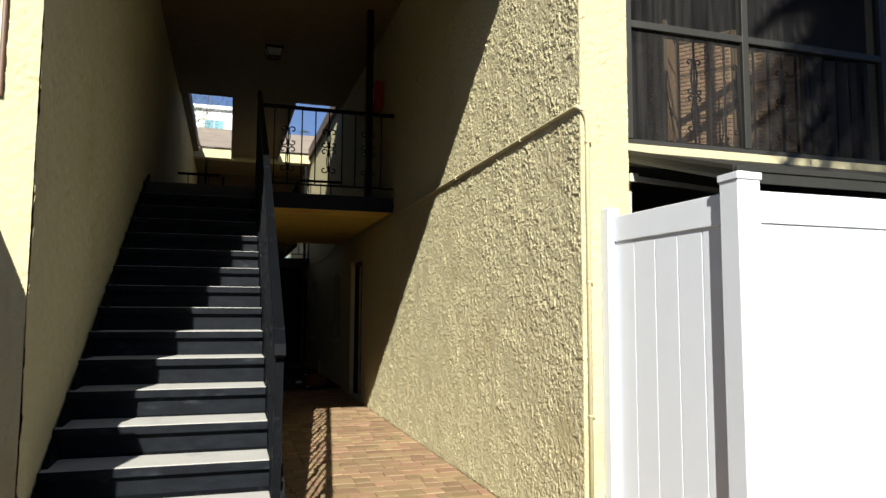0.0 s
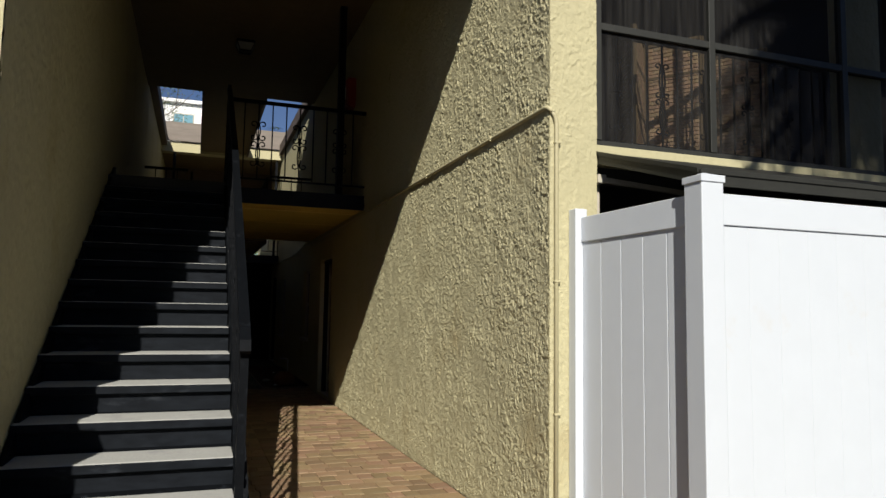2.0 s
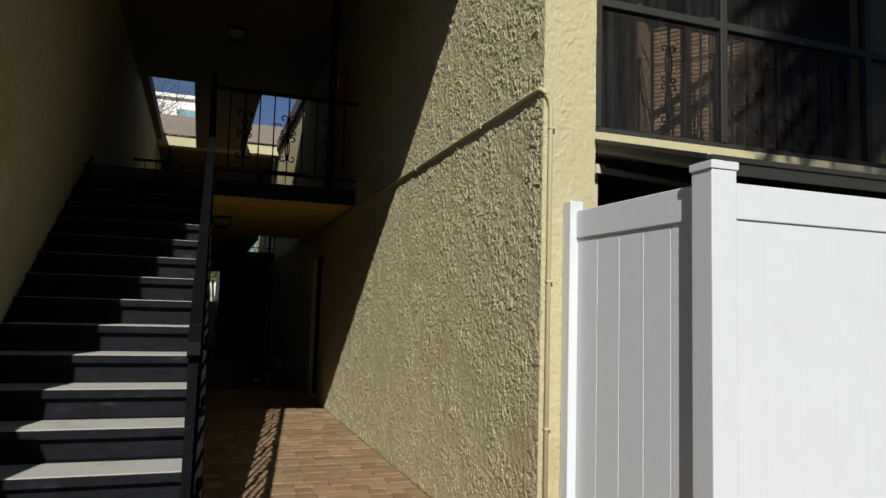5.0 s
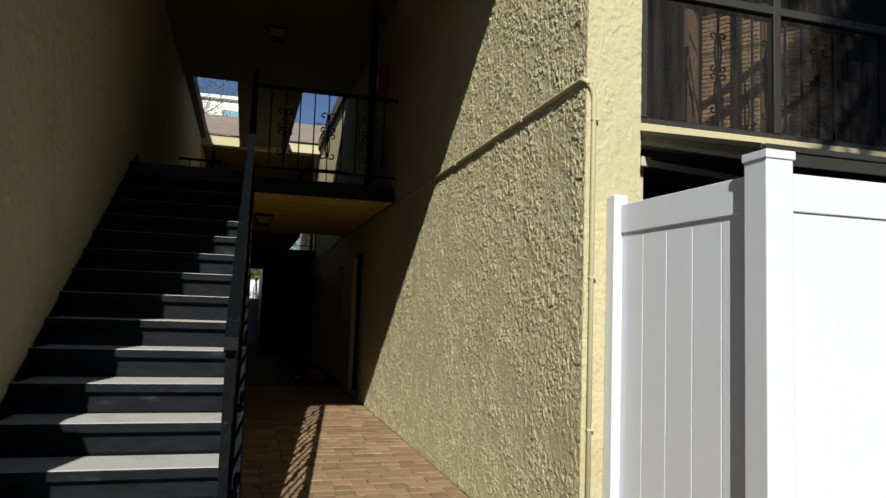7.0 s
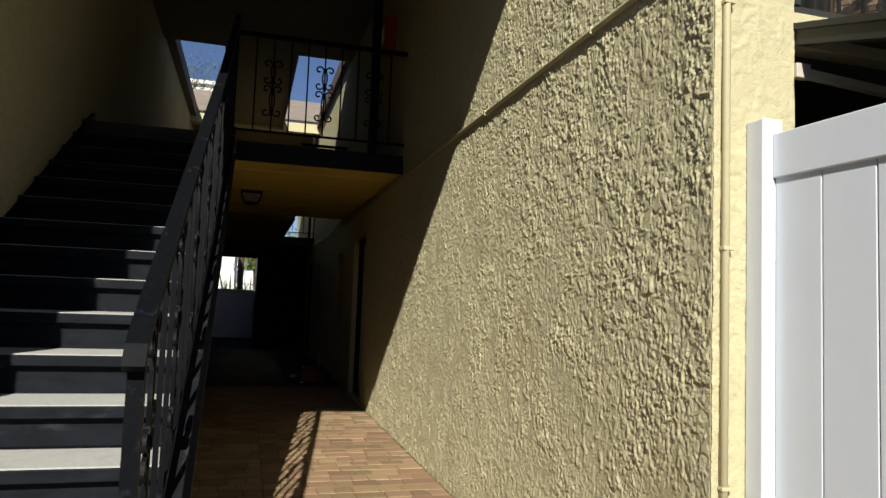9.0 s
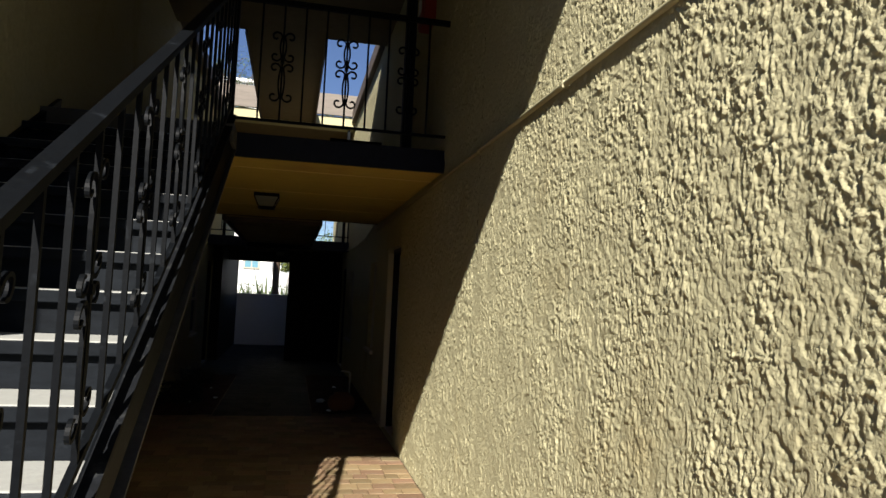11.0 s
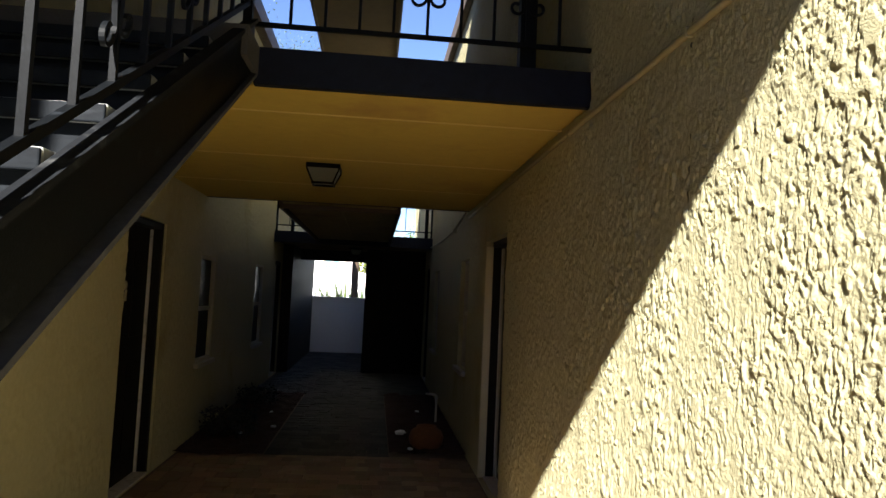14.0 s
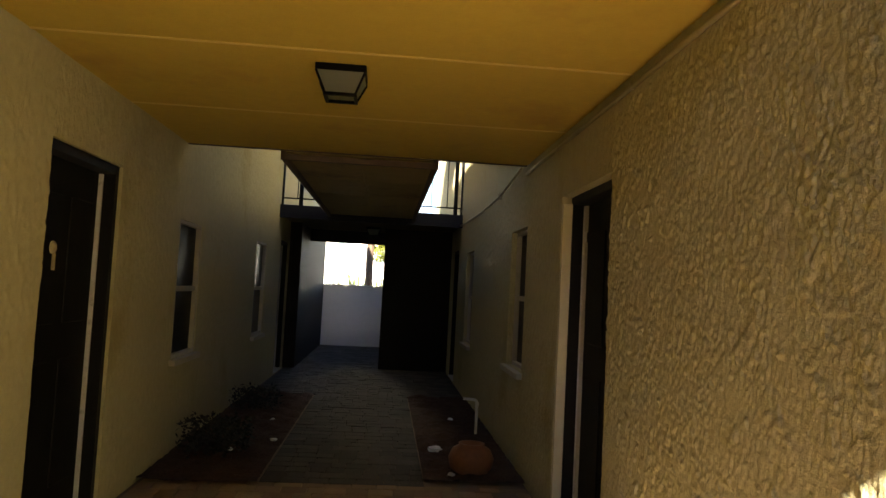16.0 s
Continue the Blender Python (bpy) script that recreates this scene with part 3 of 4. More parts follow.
def level_railing(name, label, p0, p1, z, bars, phase, height=1.025, group="wrought-iron railings", ends=True, fine=False):
    ra = thing(name, label, "railing", group)
    p0, p1 = Vector((*p0, 0)), Vector((*p1, 0))
    d = (p1 - p0).normalized()
    part("handrail", rod([p0 + Vector((0, 0, z + height)), p1 + Vector((0, 0, z + height))], 0.014, square=True, flat=1.5), M_steel, ra)
    part("bottom_rail", rod([p0 + Vector((0, 0, z + 0.115)), p1 + Vector((0, 0, z + 0.115))], 0.010, square=True), M_steel, ra)
    if ends:
        for q in (p0 + d * 0.02, p1 - d * 0.02):
            part("post", rod([q + Vector((0, 0, z - 0.01)), q + Vector((0, 0, z + height))], 0.016, square=True), M_steel, ra)
    for i in range(1, bars):
        c = p0.lerp(p1, i / bars)
        railing_bar(ra, lambda a, zz, c=c: tuple(c + d * a + Vector((0, 0, z + zz))), height - 0.01, 0.115, i % 3 == phase, 0.0055 if fine else 0.007, ((0.2, 0.44), (0.445, 0.68)) if fine else ((0.26, 0.56), (0.565, 0.80)), 0.024 if fine else 0.042)
    return ra


stair_railing()
level_railing("landing_railing", "dark wrought-iron landing railing with scroll balusters", (-1.60, SLAB_EDGE + 0.0), (-0.01, SLAB_EDGE + 0.0), SLAB1, 10, 2, ends=False)
level_railing("far_railing", "dark iron railing on the far landing edge", (LEFT + 0.01, COURT1 + 0.05), (-2.07, COURT1 + 0.05), 2.6, 3, 5, 0.98)
level_railing("far_railing", "dark iron railing on the far landing edge", (-0.75, COURT1 + 0.05), (-0.01, COURT1 + 0.05), 2.6, 3, 5, 0.98)
for x in (-2.04, -0.77):
    level_railing("walkway_railing", "dark iron railing along the upper walkway", (x, COURT0 + 0.1), (x, COURT1 - 0.05), 2.68, 18, 5, 0.95)
level_railing("rear_railing", "dark iron railing at the rear edge of the landing", (LEFT + 0.02, COURT0 - 0.06), (-2.1, COURT0 - 0.06), SLAB1, 4, 5, 0.95, ends=False)
level_railing("rear_railing", "dark iron railing at the rear edge of the landing", (-0.72, COURT0 - 0.06), (-0.01, COURT0 - 0.06), SLAB1, 4, 5, 0.95, ends=False)
col = thing("landing_column", "dark painted square steel column on the landing edge", "column")
part("shaft", box(-0.35, -0.27, SLAB_EDGE + 0.035, SLAB_EDGE + 0.115, SLAB1, TOP, 0.005), M_steel, col)
part("base_plate", box(-0.38, -0.24, SLAB_EDGE + 0.02, SLAB_EDGE + 0.15, SLAB1, SLAB1 + 0.012, 0.002), M_steel, col)
for x in (-2.5, -0.12):
    fc = thing("far_column", "dark slim steel column on the far landing edge", "column")
    part("shaft", box(x - 0.03, x + 0.03, COURT1 + 0.06, COURT1 + 0.12, 2.6, 4.98, 0.004), M_steel, fc)
    part("base_plate", box(x - 0.05, x + 0.05, COURT1 + 0.045, COURT1 + 0.14, 2.6, 2.61, 0.002), M_steel, fc)

# ---- conduit on the right wall ----
cd = thing("conduit", "cream painted metal conduit along the stucco wall", "conduit")
cpts = pipe_bend_points([(-0.018, COURT0 - 0.1, 2.44), (-0.018, FRONT - 0.018, 2.500), (0.035, FRONT - 0.018, 2.44), (0.035, FRONT - 0.018, 0.0)], 0.05)
part("tube", rod(cpts, 0.013, sides=10), M_conduit, cd, smooth=True)
for y in (1.8, 3.2, 4.6, 6.0, 7.4, 8.8):
    zc = 2.500 - 0.06 * (y - FRONT) / 8.9
    part("clamp", box(-0.033, 0.0, y - 0.007, y + 0.007, zc - 0.018, zc + 0.018, 0.003), M_conduit, cd)
for z in (2.29, 1.49, 0.75, 0.25):
    part("clamp", box(0.020, 0.060, FRONT - 0.032, FRONT - 0.004, z - 0.006, z + 0.006, 0.002), M_conduit, cd)
far_c = thing("court_conduit", "pale conduit sagging along the court wall", "conduit")
part("tube", rod([(-0.03, COURT0 + 0.05, 2.52), (-0.03, 11.2, 2.42), (-0.03, 12.6, 2.40), (-0.03, COURT1 - 0.02, 2.44)], 0.014, sides=8), M_conduit, far_c, smooth=True)
part("clamp", box(-0.046, 0.0, 11.2, 11.22, 2.39, 2.45, 0.003), M_conduit, far_c)

# ---- white vinyl fence ----
def fence_post(x, y, top, w=0.127, capped=True):
    h = w / 2
    fp = thing("fence_post", "white vinyl fence post with a flat pyramid cap" if capped else "slim white vinyl fence post against the wall", "fence post", "white vinyl fence")
    part("shaft", box(x - h, x + h, y - h, y + h, -0.012, top - 0.03 * capped, 0.005), M_vinyl, fp)
    if not capped:
        for z in (0.45, 1.45):
            part("screw", rod([(x + 0.012, y - h - 0.003, z), (x + 0.012, y - h + 0.002, z)], 0.005, sides=8), M_strip, fp, "grey screw head")
        return fp
    bm = box(x - h - 0.006, x + h + 0.006, y - h - 0.006, y + h + 0.006, top - 0.036, top - 0.004, 0.003)
    r = bmesh.ops.create_cone(bm, cap_ends=True, segments=4, radius1=h * 1.38, radius2=0.012, depth=0.018, matrix=Matrix.Translation((x, y, top + 0.004)) @ Matrix.Rotation(radians(45), 4, "Z"))
    part("cap", bm, M_vinyl, fp, "low pyramid post cap")
    return fp


def fence_panel(p0, p1, zt, groove=0.0035):
    """Tongue-and-groove boards between two rails, from p0 to p1."""
    fpn = thing("privacy_fence", "white vinyl tongue-and-groove privacy fence panel", "fence", "white vinyl fence")
    p0, p1 = Vector(p0), Vector(p1)
    along = (p1 - p0).normalized()
    length = (p1 - p0).length
    ang = math.atan2(along.y, along.x)
    m = Matrix.Translation((p0.x, p0.y, 0)) @ Matrix.Rotation(ang, 4, "Z")

    def put(bm):
        bmesh.ops.transform(bm, matrix=m, verts=bm.verts)
        return bm
    part("top_rail", put(box(0, length, -0.022, 0.022, zt - 0.142, zt, 0.004)), M_vinyl, fpn)
    part("bottom_rail", put(box(0, length, -0.022, 0.022, 0.06, 0.22, 0.004)), M_vinyl, fpn)
    n = max(1, round(length / 0.172))
    w = length / n
    for i in range(n):
        part("board", put(box(i * w + 0.0015 * (groove > 0.002), (i + 1) * w - 0.0015 * (groove > 0.002), -0.012, 0.012, 0.20, zt - 0.13, groove)), M_vinyl, fpn)
    return fpn


# the matching fence on the stair side
fence_post(-2.97, -0.015, 1.93, 0.118)
fence_post(-2.97, 0.957, 1.905, 0.076, False)
fence_panel((-2.97, 0.919), (-2.97, 0.044), 1.855)
fence_panel((-3.029, -0.015), (-5.3, -0.015), 1.855)
fence_post(-5.359, -0.015, 1.93, 0.118)
fence_post(0.225, -0.015, 1.93, 0.118)
fence_post(0.160, 0.957, 1.905, 0.076, False)
fence_panel((0.180, 0.919), (0.225, 0.044), 1.855)
for i in range(3):
    a = 0.284 + i * 2.4
    fence_panel((a, -0.015), (a + 2.28, -0.015), 1.855, 0.0012)
    fence_post(a + 2.34, -0.015, 1.93, 0.118)

# ---- balcony with insect screen, on the right ----
bal = thing("balcony", "screened balcony with a cream painted slab edge", "balcony", kind="structure")
BX0, BX1, BY, SX1 = 0.314, 6.9, 1.03, 2.36
part("floor", box(BX0, BX1, BY + 0.05, 2.4, 2.12, 2.272), M_asphalt, bal)
part("sill", box(BX0, 2.75, BY - 0.028, BY + 0.048, 2.19, 2.31, 0.004), M_stucco, bal, "cream painted slab edge under the screen")
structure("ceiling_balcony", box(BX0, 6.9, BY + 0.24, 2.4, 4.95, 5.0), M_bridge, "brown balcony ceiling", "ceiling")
structure("wall_balcony_end", box(6.9, 7.0, FRONT, 2.4, -0.1, 5.3), M_stucco_far, "cream stucco balcony end wall", "wall")
structure("wall_balcony_pier", box(SX1 + 0.002, 2.75, BY + 0.05, BY + 0.14, 2.312, 5.3), M_stucco_far, "cream stucco pier closing the balcony", "wall")
scr = thing("screen_frame", "dark bronze aluminium screen frame with black mesh", "screen")
part("bottom_bar", box(BX0, 2.75, BY - 0.005, BY + 0.035, 2.312, 2.345, 0.003), M_frame, scr)
part("mid_bar", box(BX0, 2.75, BY - 0.008, BY + 0.038, 3.03, 3.075, 0.003), M_frame, scr)
for x in (BX0 + 0.025, 1.19, SX1 - 0.025):
    part("mullion", box(x - 0.024, x + 0.024, BY - 0.012, BY + 0.042, 2.346, 4.9, 0.003), M_frame, scr)
part("mesh", box(BX0, 2.75, BY + 0.014, BY + 0.016, 2.346, 4.9), M_screen, scr, "black insect mesh")
level_railing("balcony_railing", "dark wrought-iron balcony railing with scrolls", (BX0 + 0.03, BY + 0.16), (SX1 - 0.03, BY + 0.16), 2.272, 17, 2, 0.82, fine=True)
gd = thing("balcony_door", "dark sliding glass door at the back of the balcony", "door")
part("frame", box(BX0 + 0.02, 1.52, 2.36, 2.399, 2.272, 4.5, 0.004), M_frame, gd)
part("pane", box(BX0 + 0.08, 0.92, 2.345, 2.353, 2.34, 4.42), M_door_shade, gd, "opaque black door pane")
part("pane", box(0.96, 1.46, 2.350, 2.358, 2.34, 4.42), M_door_shade, gd, "opaque black door pane")
# deep shade inside the balcony is put into this wall's black
structure("wall_balcony_back", box(BX0, 7, 2.4, 2.6, -0.1, 5.3), M_door_shade, "balcony back wall, black to stand for its shade", "wall")
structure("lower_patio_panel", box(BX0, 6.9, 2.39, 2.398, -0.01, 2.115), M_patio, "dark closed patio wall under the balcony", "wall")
pf = thing("patio_frame", "dark bronze patio screen frame under the balcony", "screen")
part("post", box(BX0 + 0.005, BX0 + 0.05, BY + 0.02, BY + 0.07, -0.012, 2.118, 0.003), M_white, pf, "weathered pale post")
part("post", box(1.9, 1.95, BY + 0.02, BY + 0.07, -0.012, 2.118, 0.003), M_frame, pf)
part("head", box(BX0 + 0.05, 1.9, BY + 0.025, BY + 0.065, 2.08, 2.118, 0.003), M_frame, pf)
aw = thing("shade_bar", "weathered white metal bar under the patio roof", "shade bar")
part("bar", rod([(0.36, 1.0, 2.10), (1.6, 1.0, 2.017)], 0.014, square=True), M_white, aw)
part("bracket", box(0.313, 0.37, 0.985, 1.015, 2.08, 2.13, 0.003), M_white, aw)

# low lean-to patio roof between the wall and the fence
roof = thing("patio_roof", "dark bronze aluminium lean-to roof over the fenced patio", "patio roof", kind="structure")


def sloped(x0, x1, up, down, ya=0.058, yb=0.998):
    bm = bmesh.new()
    for y in (ya, yb):
        z = 1.982 + (y - 0.058) * 0.30
        for x in (x0, x1):
            bm.verts.new((x + (0.055 * (y - ya) / (yb - ya) if x < 1 else 0), y, z + up)), bm.verts.new((x + (0.055 * (y - ya) / (yb - ya) if x < 1 else 0), y, z - down))
    bm.verts.ensure_lookup_table()
    for f in ((0, 1, 3, 2), (4, 6, 7, 5), (0, 4, 5, 1), (2, 3, 7, 6), (0, 2, 6, 4), (1, 5, 7, 3)):
        bm.faces.new([bm.verts[i] for i in f])
    bmesh.ops.recalc_face_normals(bm, faces=bm.faces)
    return bm


part("panel", sloped(0.302, 6.9, -0.004, 0.034), M_frame, roof)
part("side_beam", sloped(0.262, 0.300, 0.002, 0.070), M_frame, roof, "dark sloping side beam")
part("lip", sloped(0.254, 0.261, 0.004, 0.018), M_frame, roof)
part("gutter", box(0.262, 6.9, 0.046, 0.057, 1.905, 1.978, 0.003), M_frame, roof, "dark front gutter")
part("gutter_lip", box(0.262, 6.9, 0.038, 0.045, 1.958, 1.982, 0.002), M_frame, roof)
part("post", box(6.80, 6.86, 0.060, 0.12, -0.04, 1.93, 0.003), M_frame, roof)
part("post", box(0.300, 0.345, 0.060, 0.105, -0.04, 1.93, 0.003), M_frame, roof)

# ---- doors ----
def door(name, wall_x, inward, y0, y1, label, back=0.0, strip=0.018):
    """A dark door leaf set back in its opening; inward is the sign of x away from the passage."""
    d = thing(name, label, "door", "apartment doors")

    def b(a0, a1, y_0, y_1, z0, z1, bev=0.003):
        xs = sorted((wall_x + inward * (a0 + back), wall_x + inward * (a1 + back)))
        return box(xs[0], xs[1], y_0, y_1, z0, z1, bev)
    part("leaf", b(0.115, 0.155, y0 + 0.05, y1 - 0.05, 0.015, 2.045), M_door_shade, d)
    part("jamb", b(0.02, 0.20, y0 + 0.002, y0 + 0.05, 0.0, 2.098), M_door_shade, d)
    part("jamb", b(0.02, 0.20, y1 - 0.05, y1 - 0.002, 0.0, 2.098), M_door_shade, d)
    part("head", b(0.02, 0.20, y0 + 0.05, y1 - 0.05, 2.045, 2.098), M_door_shade, d)
    part("threshold", b(0.0, 0.2, y0 + 0.05, y1 - 0.05, 0.0, 0.014), M_strip, d, "worn grey metal threshold")
    part("weather_strip", b(0.090, 0.1145, y1 - 0.0505 - strip, y1 - 0.0505, 0.016, 2.04, 0.002), M_strip, d, "pale grey weather strip")
    if back:
        part("strike_strip", b(0.096, 0.1145, y1 - 0.090, y1 - 0.066, 0.016, 1.80, 0.002), M_white, d, "grey worn metal strip")
        part("strike_strip", b(0.096, 0.1145, y1 - 0.090, y1 - 0.066, 1.87, 2.04, 0.002), M_white, d, "grey worn metal strip")
    for z0, z1 in ((0.25, 0.95), (1.15, 1.85)):
        for ya, yb in ((y0 + 0.14, (y0 + y1) / 2 - 0.05), ((y0 + y1) / 2 + 0.05, y1 - 0.14)):
            part("raised_panel", b(0.105, 0.1148, ya, yb, z0, z1, 0.006), M_door_shade, d)
    kn = part("knob", rod([(wall_x + inward * (back + 0.114), y0 + 0.12, 1.0), (wall_x + inward * (back + 0.06), y0 + 0.12, 1.0)], 0.02, sides=12), M_brass, d, "dull brass knob", True)
    return d


door("door_1", LEFT, -1, 7.73, 8.66, "black painted panel door set deep in the wall")
door("door_2", RIGHT, 1, 7.69, 8.74, "black painted panel door deep in a cream reveal", 0.045, 0.012)
door("door_3", LEFT, -1, 15.25, 16.1, "black painted door near the far landing")
door("door_4", RIGHT, 1, 15.2, 16.1, "black painted door near the far landing")
# front light on this side is put into its paler cream
structure("door_reveal", box(0.002, 0.064, 8.70, 8.738, 0.0, 2.052, 0.003), M_reveal, "smooth cream side of the door opening, paled for front light", "trim")
kb = thing("door_knocker", "aged brass door knocker on the black door", "door knocker")
r = bmesh.new()
bmesh.ops.create_uvsphere(r, u_segments=14, v_segments=10, radius=0.037, matrix=Matrix.Translation((LEFT - 0.103, 8.06, 1.56)) @ Matrix.Diagonal((0.4, 1, 1, 1)))
part("plate", r, M_brass, kb, smooth=True)
part("hanger", rod([(LEFT - 0.094, 8.06, 1.53), (LEFT - 0.094, 8.06, 1.44)], 0.010, sides=8), M_brass, kb, smooth=True)


# ---- windows ----
def window(name, wall_x, inward, y0, y1, z0, z1, label, back=0.0):
    w = thing(name, label, "window", "passage windows", kind="structure")

    def b(a0, a1, y_0, y_1, z_0, z_1, bev=0.003):
        a0, a1 = (a0 + back, a1 + back) if 0 < a0 < 0.15 else (a0, a1)
        xs = sorted((wall_x + inward * a0, wall_x + inward * a1))
        return box(xs[0], xs[1], y_0, y_1, z_0, z_1, bev)
    t, zm = 0.032, (z0 + z1) / 2
    part("jamb", b(0.05, 0.13, y0 + 0.001, y0 + t, z0, z1), M_white, w)
    part("jamb", b(0.05, 0.13, y1 - t, y1 - 0.001, z0, z1), M_white, w)
    part("head", b(0.05, 0.13, y0 + t, y1 - t, z1 - t, z1 - 0.001), M_white, w)
    part("foot", b(0.05, 0.13, y0 + t, y1 - t, z0 + 0.001, z0 + t), M_white, w)
    part("meeting_rail", b(0.06, 0.12, y0 + t, y1 - t, zm - 0.022, zm + 0.022), M_white, w)
    for za, zb in ((z0 + t, zm - 0.022), (zm + 0.022, z1 - t)):
        p = part("pane", b(0.09, 0.095, y0 + t, y1 - t, za, zb, 0), M_glass, w)
        p.visible_shadow = False
    # added black sheet, stands for the dark room behind the panes
    part("blind", b(0.20, 0.215, y0 + 0.001, y1 - 0.001, z0, z1, 0), M_door_shade, w, "black backing sheet for the unlit room")
    part("sill", b(-0.05, 0.05, y0 - 0.04, y1 + 0.04, z0 - 0.05, z0 - 0.001, 0.006), M_white, w, "pale projecting sill")
    return w


window("window_1", LEFT, -1, 9.93, 10.60, 0.78, 1.90, "white single-hung window in the stucco wall", -0.045)
window("window_2", LEFT, -1, 13.25, 13.98, 0.72, 1.95, "white single-hung window in the stucco wall", -0.045)
window("window_3", RIGHT, 1, 9.85, 10.55, 0.80, 2.0, "white single-hung window in the stucco wall")
window("window_4", RIGHT, 1, 13.3, 14.1, 0.72, 1.98, "white single-hung window in the stucco wall")


# ---- ceiling lamps ----
def ceiling_lamp(x, y, z, label):
    """A square flush lantern: dark top frame, tapered frosted panes, dark bottom frame."""
    la = thing("ceiling_lamp", label, "ceiling lamp", "passage ceiling lamps", (x, y, z))
    t, s = 0.125, 0.075
    bm = box(-t, t, -t, t, -0.035, 0, 0.004)
    part("top_frame", bm, M_steel, la)
    bm = bmesh.new()
    bmesh.ops.create_cone(bm, segments=4, radius1=s * 1.38, radius2=t * 1.33, depth=0.10, cap_ends=False, matrix=Matrix.Translation((0, 0, -0.085)) @ Matrix.Rotation(radians(45), 4, "Z"))
    part("pane", bm, M_lampglass, la, "frosted tapered glass")
    for sx in (-1, 1):
        for sy in (-1, 1):
            part("corner_bar", rod([(sx * t * 0.96, sy * t * 0.96, -0.035), (sx * s, sy * s, -0.135)], 0.006, square=True), M_steel, la)
    bm = bmesh.new()
    for a0, a1, b0, b1 in ((-s - 0.008, s + 0.008, -s - 0.008, -s + 0.008), (-s - 0.008, s + 0.008, s - 0.008, s + 0.008), (-s - 0.008, -s + 0.008, -s + 0.008, s - 0.008), (s - 0.008, s + 0.008, -s + 0.008, s - 0.008)):
        add_box(bm, a0, a1, b0, b1, -0.148, -0.132)
    part("bottom_frame", bm, M_steel, la)
    bm = bmesh.new()
    bmesh.ops.create_uvsphere(bm, u_segments=12, v_segments=8, radius=0.022, matrix=Matrix.Translation((0.02, 0, -0.085)))
    part("bulb", bm, M_white, la, "white unlit bulb", True)


ceiling_lamp(-1.415, 7.73, SOFFIT, "square dark metal flush lantern with frosted glass, unlit")
ceiling_lamp(-1.38, 7.4, TOP, "square dark metal flush lantern on the upper ceiling, unlit")
ceiling_lamp(-1.40, 16.4, 2.46, "square dark metal flush lantern under the far landing, unlit")

# ---- small things on the walls ----
fe = thing("extinguisher_cabinet", "red enamelled fire extinguisher cabinet on the upper wall", "fire cabinet")
part("body", box(-0.11, 0.0, 6.36, 6.64, 3.98, 4.38, 0.01), M_red, fe)
part("door", box(-0.123, -0.111, 6.38, 6.62, 4.0, 4.36, 0.006), M_red, fe)
part("pane", box(-0.127, -0.124, 6.43, 6.57, 4.10, 4.28), M_scrap, fe, "white notice plate")
sg = thing("wall_sign", "small brown framed sign plate on the front wall", "sign")
part("plate", box(-3.05, -2.895, FRONT - 0.03, FRONT - 0.004, 2.27, 2.78, 0.006), M_sign, sg)
part("border", box(-3.035, -2.91, FRONT - 0.034, FRONT - 0.030, 2.29, 2.76, 0.002), M_brass, sg, "pale inner border")
part("face", box(-3.025, -2.92, FRONT - 0.038, FRONT - 0.034, 2.30, 2.75, 0.002), M_sign, sg)

# ---- planting beds ----
def bed(name, x0, x1, y0, y1, seed, label):
    nx, ny = int((x1 - x0) / 0.05), int((y1 - y0) / 0.05)
    bm = bmesh.new()
    g = [[bm.verts.new((x0 + (x1 - x0) * i / nx, y0 + (y1 - y0) * j / ny,
                        0.012 + 0.05 * noise.noise((i * 0.31 + seed, j * 0.31, 0)) * (0 < i < nx and 0 < j < ny) + 0.02 * random.random())) for j in range(ny + 1)] for i in range(nx + 1)]
    for i in range(nx):
        for j in range(ny):
            bm.faces.new((g[i][j], g[i + 1][j], g[i + 1][j + 1], g[i][j + 1]))
    return tagged(new(name, finish(name, bm, M_soil, True)), label, "planting bed", kind="structure")


bed("bed_left", LEFT + 0.002, -1.97, 9.30, 13.3, 3, "red-brown mulch bed with sparse litter along the wall")
bed("bed_right", -0.77, -0.002, 9.50, 13.5, 8, "red-brown mulch bed with sparse litter along the wall")
pot = thing("terracotta_pot", "rounded orange terracotta pot half sunk in mulch", "pot", at=(-0.38, 9.82, 0))
pot.scale = (0.85, 0.85, 0.85)
bm = bmesh.new()
prof = [(0.0, -0.02), (0.13, -0.02), (0.20, 0.06), (0.215, 0.14), (0.18, 0.22), (0.12, 0.255), (0.125, 0.275), (0.10, 0.275), (0.095, 0.22), (0.0, 0.2)]
rings = [[bm.verts.new((r_ * math.cos(2 * math.pi * k / 24), r_ * math.sin(2 * math.pi * k / 24), z_)) for k in range(24)] for r_, z_ in prof[1:-1]]
for a, b in zip(rings, rings[1:]):
    for k in range(24):
        bm.faces.new((a[k], a[(k + 1) % 24], b[(k + 1) % 24], b[k]))
bm.faces.new(rings[0][::-1]), bm.faces.new(rings[-1])
part("body", bm, M_terra, pot, smooth=True)
pv = thing("pvc_pipe", "short white PVC pipe stub with an elbow by the wall", "pipe", at=(-0.16, 11.2, 0))
part("tube", rod(pipe_bend_points([(0, 0, -0.02), (0, 0, 0.36), (-0.14, 0, 0.37)], 0.04), 0.014, sides=10), M_scrap, pv, smooth=True)
part("elbow", rod([(0, 0, 0.29), (0, 0, 0.34)], 0.019, sides=10), M_scrap, pv, smooth=True)
